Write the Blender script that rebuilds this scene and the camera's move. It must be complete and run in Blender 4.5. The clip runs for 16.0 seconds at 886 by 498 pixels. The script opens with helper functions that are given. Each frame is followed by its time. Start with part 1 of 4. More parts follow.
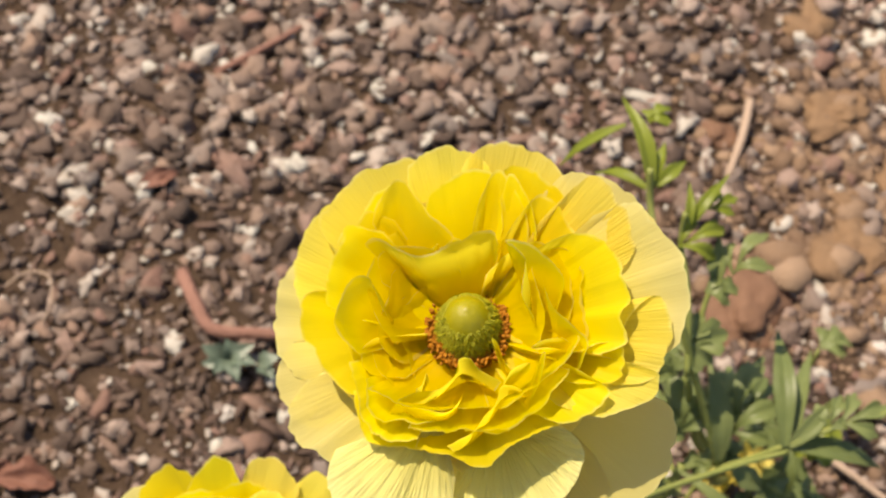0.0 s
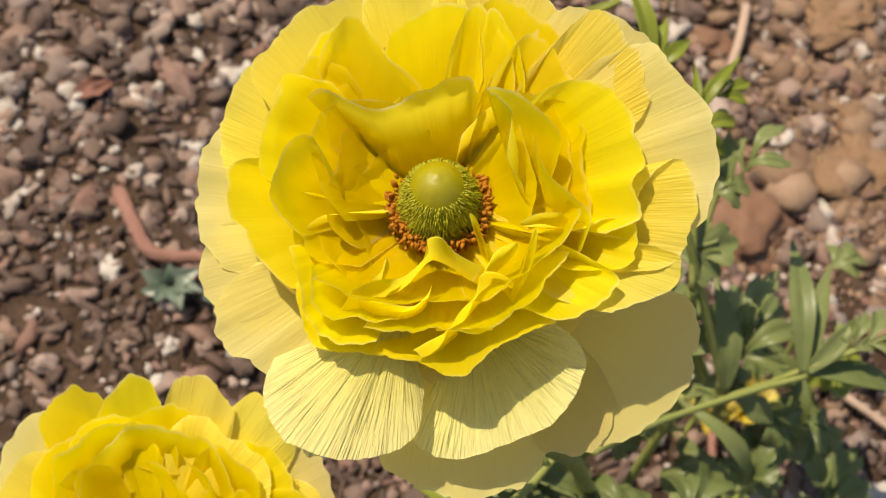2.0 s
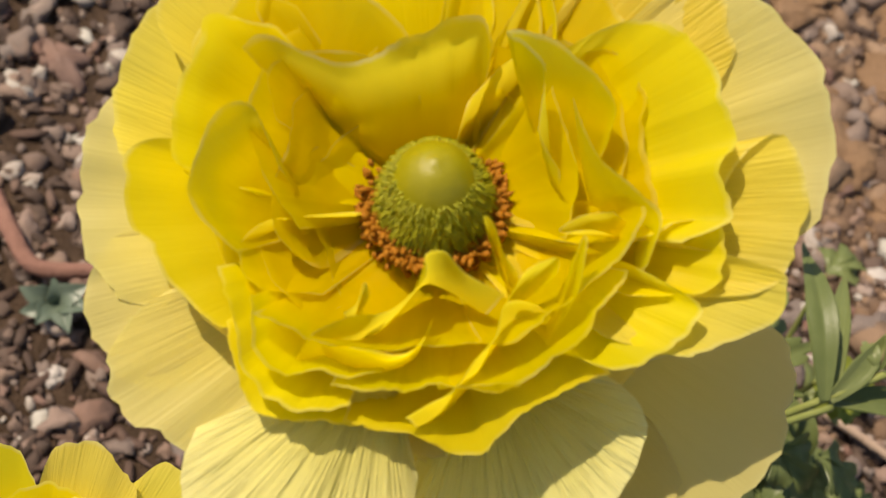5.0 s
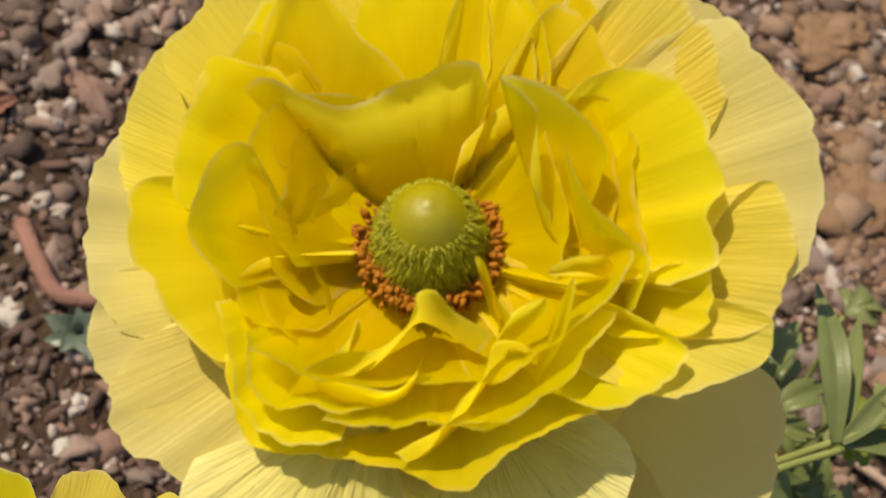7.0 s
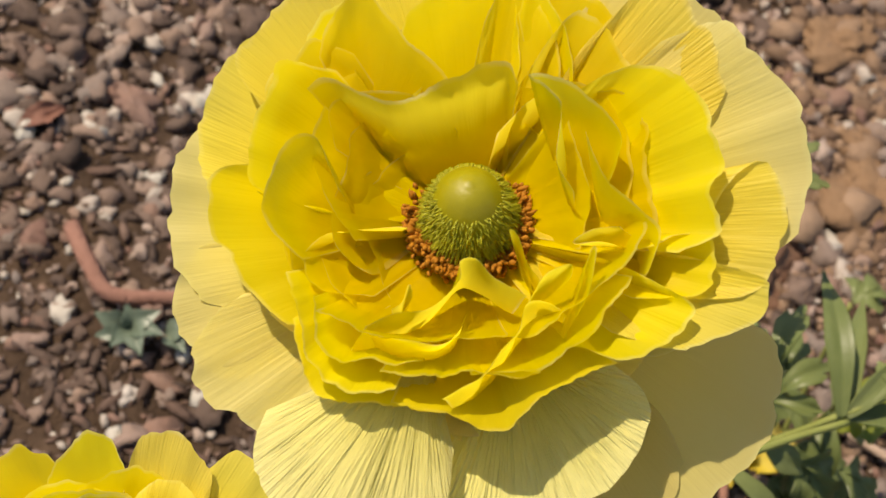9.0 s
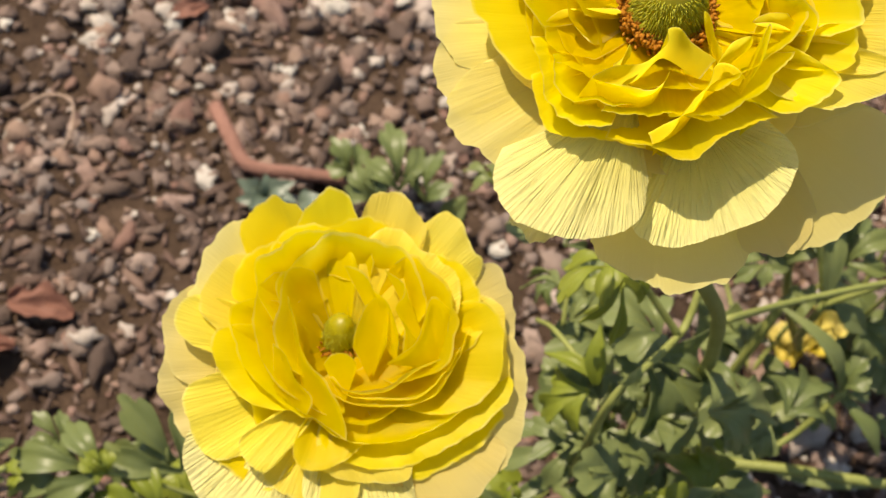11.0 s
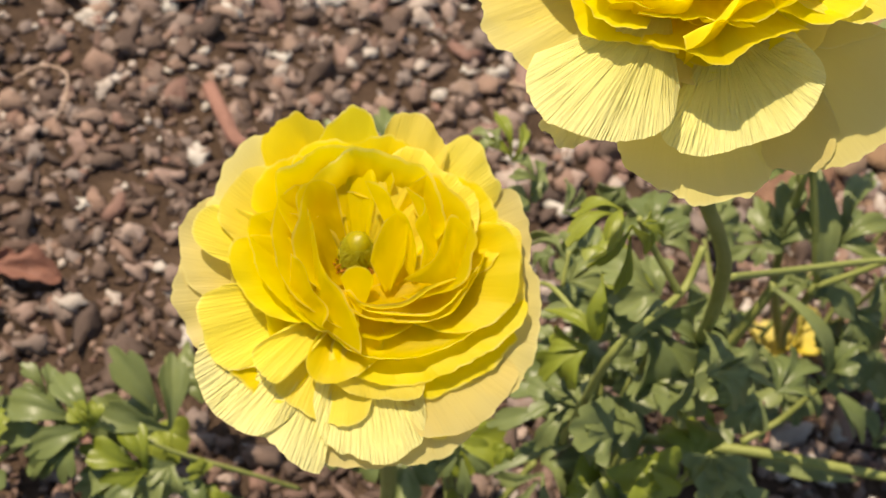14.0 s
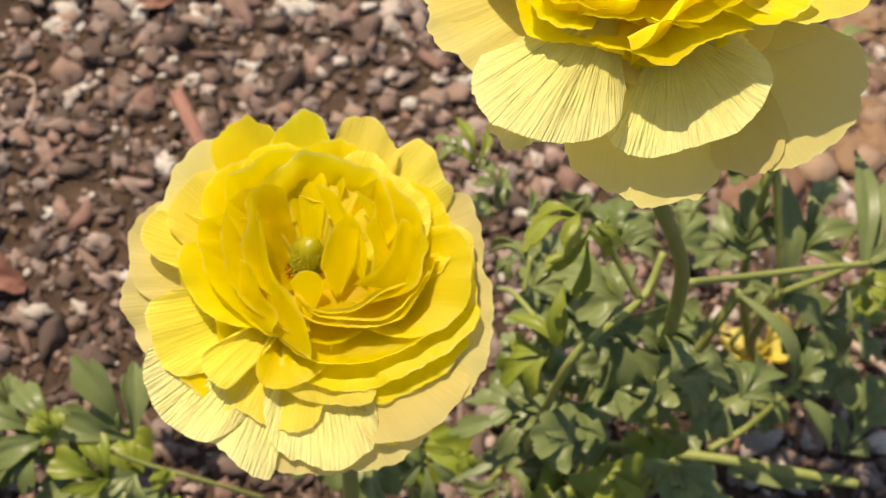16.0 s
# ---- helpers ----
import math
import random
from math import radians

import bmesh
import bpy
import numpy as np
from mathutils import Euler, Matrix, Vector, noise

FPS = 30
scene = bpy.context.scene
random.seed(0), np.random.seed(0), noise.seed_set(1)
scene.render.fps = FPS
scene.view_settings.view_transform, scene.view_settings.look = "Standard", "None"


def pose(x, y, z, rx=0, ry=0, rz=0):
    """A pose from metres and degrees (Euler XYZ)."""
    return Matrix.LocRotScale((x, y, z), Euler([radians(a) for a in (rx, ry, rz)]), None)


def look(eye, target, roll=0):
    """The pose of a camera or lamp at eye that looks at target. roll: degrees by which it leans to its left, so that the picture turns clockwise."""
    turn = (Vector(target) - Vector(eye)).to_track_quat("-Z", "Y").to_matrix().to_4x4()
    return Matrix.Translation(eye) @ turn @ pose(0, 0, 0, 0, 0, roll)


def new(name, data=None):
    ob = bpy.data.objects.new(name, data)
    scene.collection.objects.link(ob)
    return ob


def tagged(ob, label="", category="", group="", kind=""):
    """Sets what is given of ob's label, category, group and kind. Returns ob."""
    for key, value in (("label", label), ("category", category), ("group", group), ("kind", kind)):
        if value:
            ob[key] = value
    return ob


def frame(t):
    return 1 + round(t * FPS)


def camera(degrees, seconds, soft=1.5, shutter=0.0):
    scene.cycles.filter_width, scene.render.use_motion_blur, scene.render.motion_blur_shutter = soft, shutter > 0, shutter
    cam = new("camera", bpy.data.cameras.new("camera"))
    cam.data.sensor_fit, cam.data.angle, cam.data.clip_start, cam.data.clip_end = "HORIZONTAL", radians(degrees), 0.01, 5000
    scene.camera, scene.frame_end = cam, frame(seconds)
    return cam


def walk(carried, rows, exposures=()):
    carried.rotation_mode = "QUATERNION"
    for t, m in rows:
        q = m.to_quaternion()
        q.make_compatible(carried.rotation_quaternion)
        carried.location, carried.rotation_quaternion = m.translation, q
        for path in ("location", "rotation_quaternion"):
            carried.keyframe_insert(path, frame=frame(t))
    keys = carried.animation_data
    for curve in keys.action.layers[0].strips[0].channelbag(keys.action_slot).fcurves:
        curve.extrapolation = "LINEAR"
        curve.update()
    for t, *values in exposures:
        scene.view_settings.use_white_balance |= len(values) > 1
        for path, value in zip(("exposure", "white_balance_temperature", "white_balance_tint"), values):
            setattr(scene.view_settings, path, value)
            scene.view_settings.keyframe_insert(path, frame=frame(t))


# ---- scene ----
cam = camera(34.0, 16.0, 1.2)
PATH = [
    (0, (0.038, -0.144, 0.5), (-0.298, 0.965, -1.13), 8.6),
    (0.5, (0.049, -0.142, 0.491), (-0.285, 0.912, -1.175), 7.5),
    (1, (0.043, -0.152, 0.489), (-0.26, 0.896, -1.187), 8.8),
    (1.5, (0.041, -0.149, 0.496), (-0.26, 0.881, -1.192), 8.5),
    (2, (0.035, -0.123, 0.443), (-0.242, 0.961, -1.215), 10.4),
    (2.5, (0.022, -0.109, 0.413), (-0.182, 1.025, -1.223), 13.5),
    (3, (0.017, -0.1, 0.399), (-0.152, 1.057, -1.224), 14.9),
    (3.5, (0.0146, -0.0949, 0.394), (-0.1338, 0.9926, -1.2786), 16.0),
    (4, (0.012, -0.087, 0.385), (-0.104, 1.043, -1.261), 16.9),
    (6.5, (0.02, -0.09, 0.387), (-0.188, 1.049, -1.244), 13.0),
    (7, (0.019, -0.0879, 0.389), (-0.1907, 1.066, -1.2308), 13.9),
    (7.5, (0.0202, -0.0896, 0.3902), (-0.2036, 1.0516, -1.2367), 11.7),
    (8, (0.02, -0.0894, 0.3906), (-0.2158, 1.08, -1.2142), 11.7),
    (10.5, (0.023, -0.16, 0.432), (-0.235, 0.959, -1.205), 13.2),
    (11, (0.015, -0.177, 0.428), (-0.244, 0.958, -1.198), 14.6),
    (11.5, (0.017, -0.195, 0.437), (-0.266, 0.944, -1.183), 14.1),
    (12, (0.018, -0.207, 0.441), (-0.267, 0.949, -1.166), 15.7),
    (12.5, (0.016, -0.218, 0.431), (-0.264, 0.971, -1.153), 17.2),
    (13, (0.013, -0.222, 0.426), (-0.257, 0.978, -1.151), 17.6),
    (13.5, (0.012, -0.221, 0.42), (-0.243, 0.993, -1.149), 17.9),
    (14, (0.016, -0.202, 0.411), (-0.224, 1.019, -1.154), 18.3),
    (14.5, (0.017, -0.193, 0.409), (-0.206, 1.03, -1.158), 18.2),
    (15, (0.017, -0.197, 0.408), (-0.199, 1.033, -1.154), 18.6),
    (15.5, (0.023, -0.198, 0.406), (-0.212, 1.039, -1.148), 18.2),
    (16, (0.023, -0.199, 0.41), (-0.212, 1.041, -1.142), 18.4),
]
walk(cam, [(t, look(e, g, r)) for t, e, g, r in PATH], [(0, 0.40, 7500, 13), (1.5, 0.38, 7500, 13), (3.0, 0.05, 7500, 13), (8.2, 0.05, 7500, 13), (10.5, 0.36, 7500, 13), (16, 0.42, 7500, 13)])
cam.data.dof.use_dof, cam.data.dof.focus_distance, cam.data.dof.aperture_fstop = True, 0.212, 45.0

# ---- light: clear sky, high sun from the left ----
SUN_DIR = Vector((-0.45, 0.01, 0.89)).normalized()
world = bpy.data.worlds.new("sky")
scene.world = world
world.use_nodes = True
wn = world.node_tree.nodes
sky = wn.new("ShaderNodeTexSky")
sky.sky_type, sky.sun_disc = "NISHITA", False
sky.sun_elevation = math.asin(SUN_DIR.z)
sky.sun_rotation = math.atan2(SUN_DIR.x, SUN_DIR.y)
world.node_tree.links.new(sky.outputs[0], wn["Background"].inputs[0])
wn["Background"].inputs[1].default_value = 0.115
sun = new("sun", bpy.data.lights.new("sun", "SUN"))
sun.data.energy, sun.data.angle, sun.data.color = 4.9, radians(0.7), (1.0, 0.91, 0.78)
sun.matrix_world = Matrix.Translation((-1, 1, 2)) @ SUN_DIR.to_track_quat("Z", "Y").to_matrix().to_4x4()


# ---- materials ----
class Mat:
    """A node material with short calls for its nodes."""

    def __init__(self, name, rough=0.6, spec=0.3):
        self.m = bpy.data.materials.new(name)
        self.m.use_nodes = True
        self.t = self.m.node_tree
        self.p = self.t.nodes["Principled BSDF"]
        self.p.inputs["Roughness"].default_value = rough
        self.p.inputs["Specular IOR Level"].default_value = spec

    def node(self, kind, **values):
        n = self.t.nodes.new(kind)
        for k, v in values.items():
            n.inputs[k.replace("_", " ")].default_value = v
        return n

    def link(self, a, b):
        self.t.links.new(a, b)

    def noise(self, scale, detail=4, vec=None, rough=0.55):
        n = self.node("ShaderNodeTexNoise", Scale=scale, Detail=detail, Roughness=rough)
        self.link(vec or self.coord(), n.inputs["Vector"])
        return n.outputs["Fac"]

    def coord(self, which="Object"):
        return self.node("ShaderNodeTexCoord").outputs[which]

    def ramp(self, fac, stops):
        n = self.t.nodes.new("ShaderNodeValToRGB")
        while len(n.color_ramp.elements) < len(stops):
            n.color_ramp.elements.new(0.5)
        for e, (at, c) in zip(n.color_ramp.elements, stops):
            e.position, e.color = at, (*c, 1)
        self.link(fac, n.inputs[0])
        return n.outputs[0]

    def mix(self, fac, a, b, blend="MIX"):
        n = self.t.nodes.new("ShaderNodeMix")
        n.data_type, n.blend_type = "RGBA", blend
        for sock, v in ((n.inputs[0], fac), (n.inputs[6], a), (n.inputs[7], b)):
            if isinstance(v, (int, float)):
                sock.default_value = v
            elif isinstance(v, tuple):
                sock.default_value = (*v, 1)
            else:
                self.link(v, sock)
        return n.outputs[2]

    def math(self, op, a, b=0.0):
        n = self.t.nodes.new("ShaderNodeMath")
        n.operation = op
        for sock, v in ((n.inputs[0], a), (n.inputs[1], b)):
            if isinstance(v, (int, float)):
                sock.default_value = v
            else:
                self.link(v, sock)
        return n.outputs[0]

    def bump(self, height, dist, strength=1.0):
        n = self.node("ShaderNodeBump", Strength=strength, Distance=dist)
        self.link(height, n.inputs["Height"])
        self.link(n.outputs[0], self.p.inputs["Normal"])
        return n.outputs[0]

    def translucent(self, col, share, normal=None, gamma=1.0):
        """Let a share of the light through the thin sheet."""
        tr = self.t.nodes.new("ShaderNodeBsdfTranslucent")
        half = self.node("ShaderNodeGamma", Gamma=gamma)
        self.link(col, half.inputs[0])
        self.link(half.outputs[0], tr.inputs[0])
        if normal:
            self.link(normal, tr.inputs["Normal"])
        mx = self.t.nodes.new("ShaderNodeMixShader")
        mx.inputs[0].default_value = share
        self.link(self.p.outputs[0], mx.inputs[1])
        self.link(tr.outputs[0], mx.inputs[2])
        self.link(mx.outputs[0], self.t.nodes["Material Output"].inputs[0])


def petal_material(name, base, tip, ribs, share, lines=0.12, gamma=0.75):
    """Thin yellow petal: deeper colour at its foot, fine ribs along it."""
    k = Mat(name, 0.5, 0.25)
    uv = k.coord("UV")
    sep = k.t.nodes.new("ShaderNodeSeparateXYZ")
    k.link(uv, sep.inputs[0])
    mapping = k.node("ShaderNodeMapping")
    mapping.inputs["Scale"].default_value = (72, 2.0, 1)
    k.link(uv, mapping.inputs[0])
    wide = k.node("ShaderNodeMapping")
    wide.inputs["Scale"].default_value = (31, 1.6, 1)
    k.link(uv, wide.inputs[0])
    rib = k.mix(0.42, k.noise(1.0, 2, mapping.outputs[0], 0.5), k.noise(1.0, 2, wide.outputs[0], 0.5))
    rib = k.math("MULTIPLY", k.ramp(rib, [(0.3, (0, 0, 0)), (0.7, (1, 1, 1))]), k.ramp(k.noise(55, 2), [(0.35, (0.25, 0.25, 0.25)), (0.65, (1, 1, 1))]))
    fleck = k.noise(900, 3)
    blot = k.noise(90, 3)
    col = k.ramp(sep.outputs[1], [(0.0, base), (0.45, tuple(0.5 * (a + b) for a, b in zip(base, tip))), (1.0, tip)])
    col = k.mix(k.math("MULTIPLY", blot, 0.25), col, base)
    # pale rim pigment, with the bright highlight of sunlit lips put into the colour
    side = k.math("ABSOLUTE", k.math("SUBTRACT", k.math("MULTIPLY", sep.outputs[0], 2.0), 1.0))
    rim = k.math("MAXIMUM", side, sep.outputs[1])
    rim = k.math("MULTIPLY", k.math("MAXIMUM", k.math("SUBTRACT", rim, 0.968), 0.0), 30.0)
    col = k.mix(k.math("MULTIPLY", k.math("MULTIPLY", rim, 0.6), k.ramp(k.noise(160, 2), [(0.42, (0.1, 0.1, 0.1)), (0.62, (1, 1, 1))])), col, (0.97, 0.92, 0.42))
    col = k.mix(k.math("MULTIPLY", rib, lines), col, tuple(0.8 * c for c in base))
    rnd = k.t.nodes.new("ShaderNodeObjectInfo").outputs["Random"]
    hs = k.t.nodes.new("ShaderNodeHueSaturation")
    k.link(k.math("ADD", k.math("MULTIPLY", rnd, 0.014), 0.493), hs.inputs["Hue"])
    k.link(k.math("ADD", k.math("MULTIPLY", rnd, 0.14), 0.82), hs.inputs["Value"])
    k.link(col, hs.inputs["Color"])
    col = hs.outputs[0]
    k.link(col, k.p.inputs["Base Color"])
    nrm = k.bump(k.math("ADD", rib, k.math("MULTIPLY", fleck, 0.12)), ribs)
    k.translucent(col, share, nrm, gamma)
    return k.m


PETAL_INNER = petal_material("petal_inner", (0.95, 0.755, 0.003), (0.95, 0.82, 0.010), 0.00003, 0.76, 0.02, 0.62)
PETAL_MID = petal_material("petal_mid", (0.95, 0.755, 0.005), (0.95, 0.82, 0.020), 0.00005, 0.64, 0.02, 0.68)
PETAL_PALE = petal_material("petal_pale", (0.93, 0.745, 0.025), (0.93, 0.80, 0.12), 0.00022, 0.55, 0.06, 0.7)
PETAL_OUTER = petal_material("petal_outer", (0.90, 0.75, 0.10), (0.88, 0.785, 0.32), 0.0001, 0.56, 0.03, 0.85)
PETAL_RIBBED = petal_material("petal_ribbed", (0.94, 0.83, 0.15), (0.96, 0.90, 0.42), 0.0010, 0.45, 0.16, 0.85)


def leaf_material(name, a, b, share):
    k = Mat(name, 0.40, 0.5)
    uv = k.coord("UV")
    m = k.node("ShaderNodeMapping")
    m.inputs["Scale"].default_value = (9, 1.4, 1)
    k.link(uv, m.inputs[0])
    vein = k.noise(1.0, 3, m.outputs[0])
    blot = k.noise(160, 4)
    fine = k.noise(1400, 3)
    rnd = k.t.nodes.new("ShaderNodeObjectInfo").outputs["Random"]
    col = k.mix(k.math("MULTIPLY", k.math("ADD", blot, rnd), 0.5), a, b)
    col = k.mix(k.math("MULTIPLY", vein, 0.12), col, tuple(min(1, 1.5 * c) for c in b))
    k.link(col, k.p.inputs["Base Color"])
    nrm = k.bump(k.math("ADD", vein, k.math("MULTIPLY", fine, 0.3)), 0.00012)
    k.translucent(col, share, nrm)
    return k.m


LEAF = leaf_material("leaf_green", (0.105, 0.152, 0.042), (0.29, 0.335, 0.125), 0.42)
LEAF_YOUNG = leaf_material("leaf_young", (0.20, 0.255, 0.022), (0.32, 0.365, 0.055), 0.45)
LEAF_GREY = leaf_material("leaf_grey", (0.098, 0.140, 0.098), (0.168, 0.210, 0.154), 0.2)


def plain_material(name, a, b, scale, rough=0.6, bump=0.0003, spec=0.3):
    k = Mat(name, rough, spec)
    n, f = k.noise(scale, 5), k.noise(scale * 9, 3)
    col = k.mix(n, a, b)
    col = k.mix(k.math("MULTIPLY", f, 0.35), col, tuple(0.55 * c for c in a))
    k.link(col, k.p.inputs["Base Color"])
    k.bump(k.math("ADD", n, k.math("MULTIPLY", f, 0.4)), bump)
    return k.m


STEM = plain_material("stem_green", (0.19, 0.225, 0.05), (0.30, 0.32, 0.10), 220, 0.5)
PISTIL = plain_material("pistil_green", (0.25, 0.225, 0.004), (0.33, 0.29, 0.008), 700, 0.38, 0.0001, 0.45)
STYLE = plain_material("style_green", (0.33, 0.33, 0.010), (0.46, 0.44, 0.025), 500, 0.45, 0.0001)
ANTHER = plain_material("anther_orange", (0.30, 0.10, 0.005), (0.50, 0.22, 0.010), 900, 0.7, 0.0002)
SEPAL = plain_material("receptacle_green", (0.2, 0.25, 0.05), (0.3, 0.33, 0.08), 300)
BARK = plain_material("twig_red_brown", (0.20, 0.10, 0.075), (0.42, 0.22, 0.165), 160, 0.85, 0.002)
PALE_WOOD = plain_material("pale_wood", (0.36, 0.25, 0.18), (0.5, 0.38, 0.29), 140, 0.85, 0.001)
CLOD = plain_material("ochre_clod", (0.20, 0.115, 0.062), (0.34, 0.215, 0.125), 90, 0.95, 0.004)
BROWN_STONE = plain_material("brown_stone", (0.15, 0.075, 0.045), (0.25, 0.14, 0.085), 120, 0.75, 0.001)
DRY_LEAF = plain_material("dry_leaf", (0.14, 0.062, 0.043), (0.28, 0.13, 0.09), 90, 0.7, 0.001)
WHITE_STONE = plain_material("white_stone", (0.42, 0.37, 0.33), (0.60, 0.56, 0.51), 120, 0.6, 0.0006)


def soil_material():
    k = Mat("soil", 0.95, 0.1)
    big, mid, fine = k.noise(14, 5), k.noise(110, 5), k.noise(900, 4)
    col = k.ramp(mid, [(0.3, (0.03, 0.02, 0.015)), (0.55, (0.07, 0.047, 0.034)), (0.8, (0.14, 0.095, 0.068))])
    col = k.mix(k.math("MULTIPLY", big, 0.4), col, (0.16, 0.10, 0.06))
    k.link(col, k.p.inputs["Base Color"])
    k.bump(k.math("ADD", mid, k.math("MULTIPLY", fine, 0.5)), 0.005)
    return k.m


def gravel_material(name, stops):
    """Loose bits, each of a colour of its own."""
    k = Mat(name, 0.75, 0.3)
    rnd = k.t.nodes.new("ShaderNodeNewGeometry").outputs["Random Per Island"]
    col = k.ramp(rnd, stops)
    n, f = k.noise(260, 4), k.noise(2200, 3)
    col = k.mix(k.math("MULTIPLY", n, 0.5), col, (0.16, 0.11, 0.085))
    col = k.mix(k.math("MULTIPLY", f, 0.3), col, (0.09, 0.065, 0.05))
    k.link(col, k.p.inputs["Base Color"])
    k.bump(k.math("ADD", n, k.math("MULTIPLY", f, 0.5)), 0.0009)
    return k.m


SOIL = soil_material()
GRAVEL = gravel_material("gravel_bits", [(0.0, (0.051, 0.033, 0.027)), (0.20, (0.115, 0.077, 0.060)), (0.36, (0.256, 0.179, 0.143)), (0.50, (0.256, 0.218, 0.198)), (0.66, (0.346, 0.233, 0.173)), (0.76, (0.243, 0.125, 0.096)), (0.88, (0.512, 0.412, 0.352)), (1.0, (0.700, 0.678, 0.602))])
CLAY = gravel_material("clay_bits", [(0.0, (0.14, 0.08, 0.045)), (0.5, (0.27, 0.165, 0.095)), (1.0, (0.42, 0.28, 0.18))])
MULCH = gravel_material("bark_bits", [(0.0, (0.032, 0.020, 0.016)), (0.4, (0.072, 0.044, 0.033)), (0.7, (0.13, 0.074, 0.056)), (1.0, (0.24, 0.155, 0.118))])


# ---- building helpers ----
def mesh_object(name, verts, faces, material, parent=None, label="", uvs=None, smooth=True):
    me = bpy.data.meshes.new(name)
    me.from_pydata(verts, [], faces)
    if uvs is not None:
        layer = me.uv_layers.new(name="UVMap")
        idx = np.empty(len(me.loops), dtype=np.int32)
        me.loops.foreach_get("vertex_index", idx)
        layer.data.foreach_set("uv", np.asarray(uvs, dtype=np.float32)[idx].ravel())
    if smooth:
        me.polygons.foreach_set("use_smooth", [True] * len(me.polygons))
    me.materials.append(material)
    ob = new(name, me)
    ob.parent = parent
    if label:
        ob["label"] = label
    return ob


def part(name, bm, material, parent, label=""):
    me = bpy.data.meshes.new(name)
    bm.to_mesh(me)
    bm.free()
    me.polygons.foreach_set("use_smooth", [True] * len(me.polygons))
    me.materials.append(material)
    ob = new(name, me)
    ob.parent = parent
    if label:
        ob["label"] = label
    return ob


def sheet(rows, thick):
    """Faces of a closed thin sheet from an array rows[i][j] of points and their normals; gives verts, faces and each vert's place in the array."""
    pts, nrm = rows
    ni, nj = pts.shape[:2]
    top = pts.reshape(-1, 3)
    low = (pts - nrm * thick).reshape(-1, 3)
    n = ni * nj
    at = lambda i, j: i * nj + j
    faces = []
    for i in range(ni - 1):
        for j in range(nj - 1):
            a, b, c, d = at(i, j), at(i, j + 1), at(i + 1, j + 1), at(i + 1, j)
            faces += [(a, b, c, d), (n + d, n + c, n + b, n + a)]
    ring = [at(0, j) for j in range(nj)] + [at(i, nj - 1) for i in range(1, ni)]
    ring += [at(ni - 1, j) for j in range(nj - 2, -1, -1)] + [at(i, 0) for i in range(ni - 2, 0, -1)]
    m = len(ring)
    for k in range(m):
        a, b = 2 * n + k, 2 * n + (k + 1) % m
        faces.append((b, a, m + a, m + b))
    return np.vstack([top, low, top[ring], low[ring]]), faces, np.concatenate([np.arange(n)] * 2 + [ring, ring])


def grid_normals(p):
    di, dj = np.gradient(p, axis=0), np.gradient(p, axis=1)
    n = np.cross(di, dj)
    return n / np.maximum(np.linalg.norm(n, axis=2, keepdims=True), 1e-12)


def unit(v):
    v = np.asarray(v, float)
    return v / max(np.linalg.norm(v), 1e-9)


def wobble(x, y, z):
    return noise.noise((x, y, z))


# ---- ground ----
def smooth(x):
    x = min(1.0, max(0.0, x))
    return x * x * (3 - 2 * x)


def ground_height(x, y):
    near = math.exp(-max(0.0, math.hypot(x, y - 0.15) - 0.5) * 3)
    return near * (0.005 * noise.noise((x * 14, y * 14, 3.0)) + 0.0025 * noise.noise((x * 55, y * 55, 7.0)))


def build_ground():
    far = [0.6 * 1.5 ** k for k in range(16)]
    xs = np.array([-0.5 - d for d in far[::-1]] + list(np.arange(-0.5, 0.501, 0.008)) + [0.5 + d for d in far])
    ys = np.array([-0.3 - d for d in far[::-1]] + list(np.arange(-0.3, 0.701, 0.008)) + [0.7 + d for d in far])
    verts = [(x, y, ground_height(x, y)) for y in ys for x in xs]
    nx = len(xs)
    faces = [(j * nx + i, j * nx + i + 1, (j + 1) * nx + i + 1, (j + 1) * nx + i) for j in range(len(ys) - 1) for i in range(nx - 1)]
    ob = mesh_object("ground", verts, faces, SOIL)
    tagged(ob, "dark brown crumbly garden soil strewn with small gravel", "ground", kind="structure")


build_ground()


def stone_shapes(count, rough, seed):
    """Unit stones: faceted balls with uneven sides."""
    bm = bmesh.new()
    bmesh.ops.create_icosphere(bm, subdivisions=2, radius=1.0)
    base = np.array([v.co[:] for v in bm.verts])
    faces = np.array([[v.index for v in f.verts] for f in bm.faces])
    bm.free()
    out = []
    for k in range(count):
        r = np.array([1 + rough * noise.noise(Vector(p) * 1.3 + Vector((seed + 9 * k, 0, 0))) + 0.35 * rough * noise.noise(Vector(p) * 3.1 + Vector((0, seed + 5 * k, 0))) for p in base])
        out.append(base * r[:, None])
    return out, faces


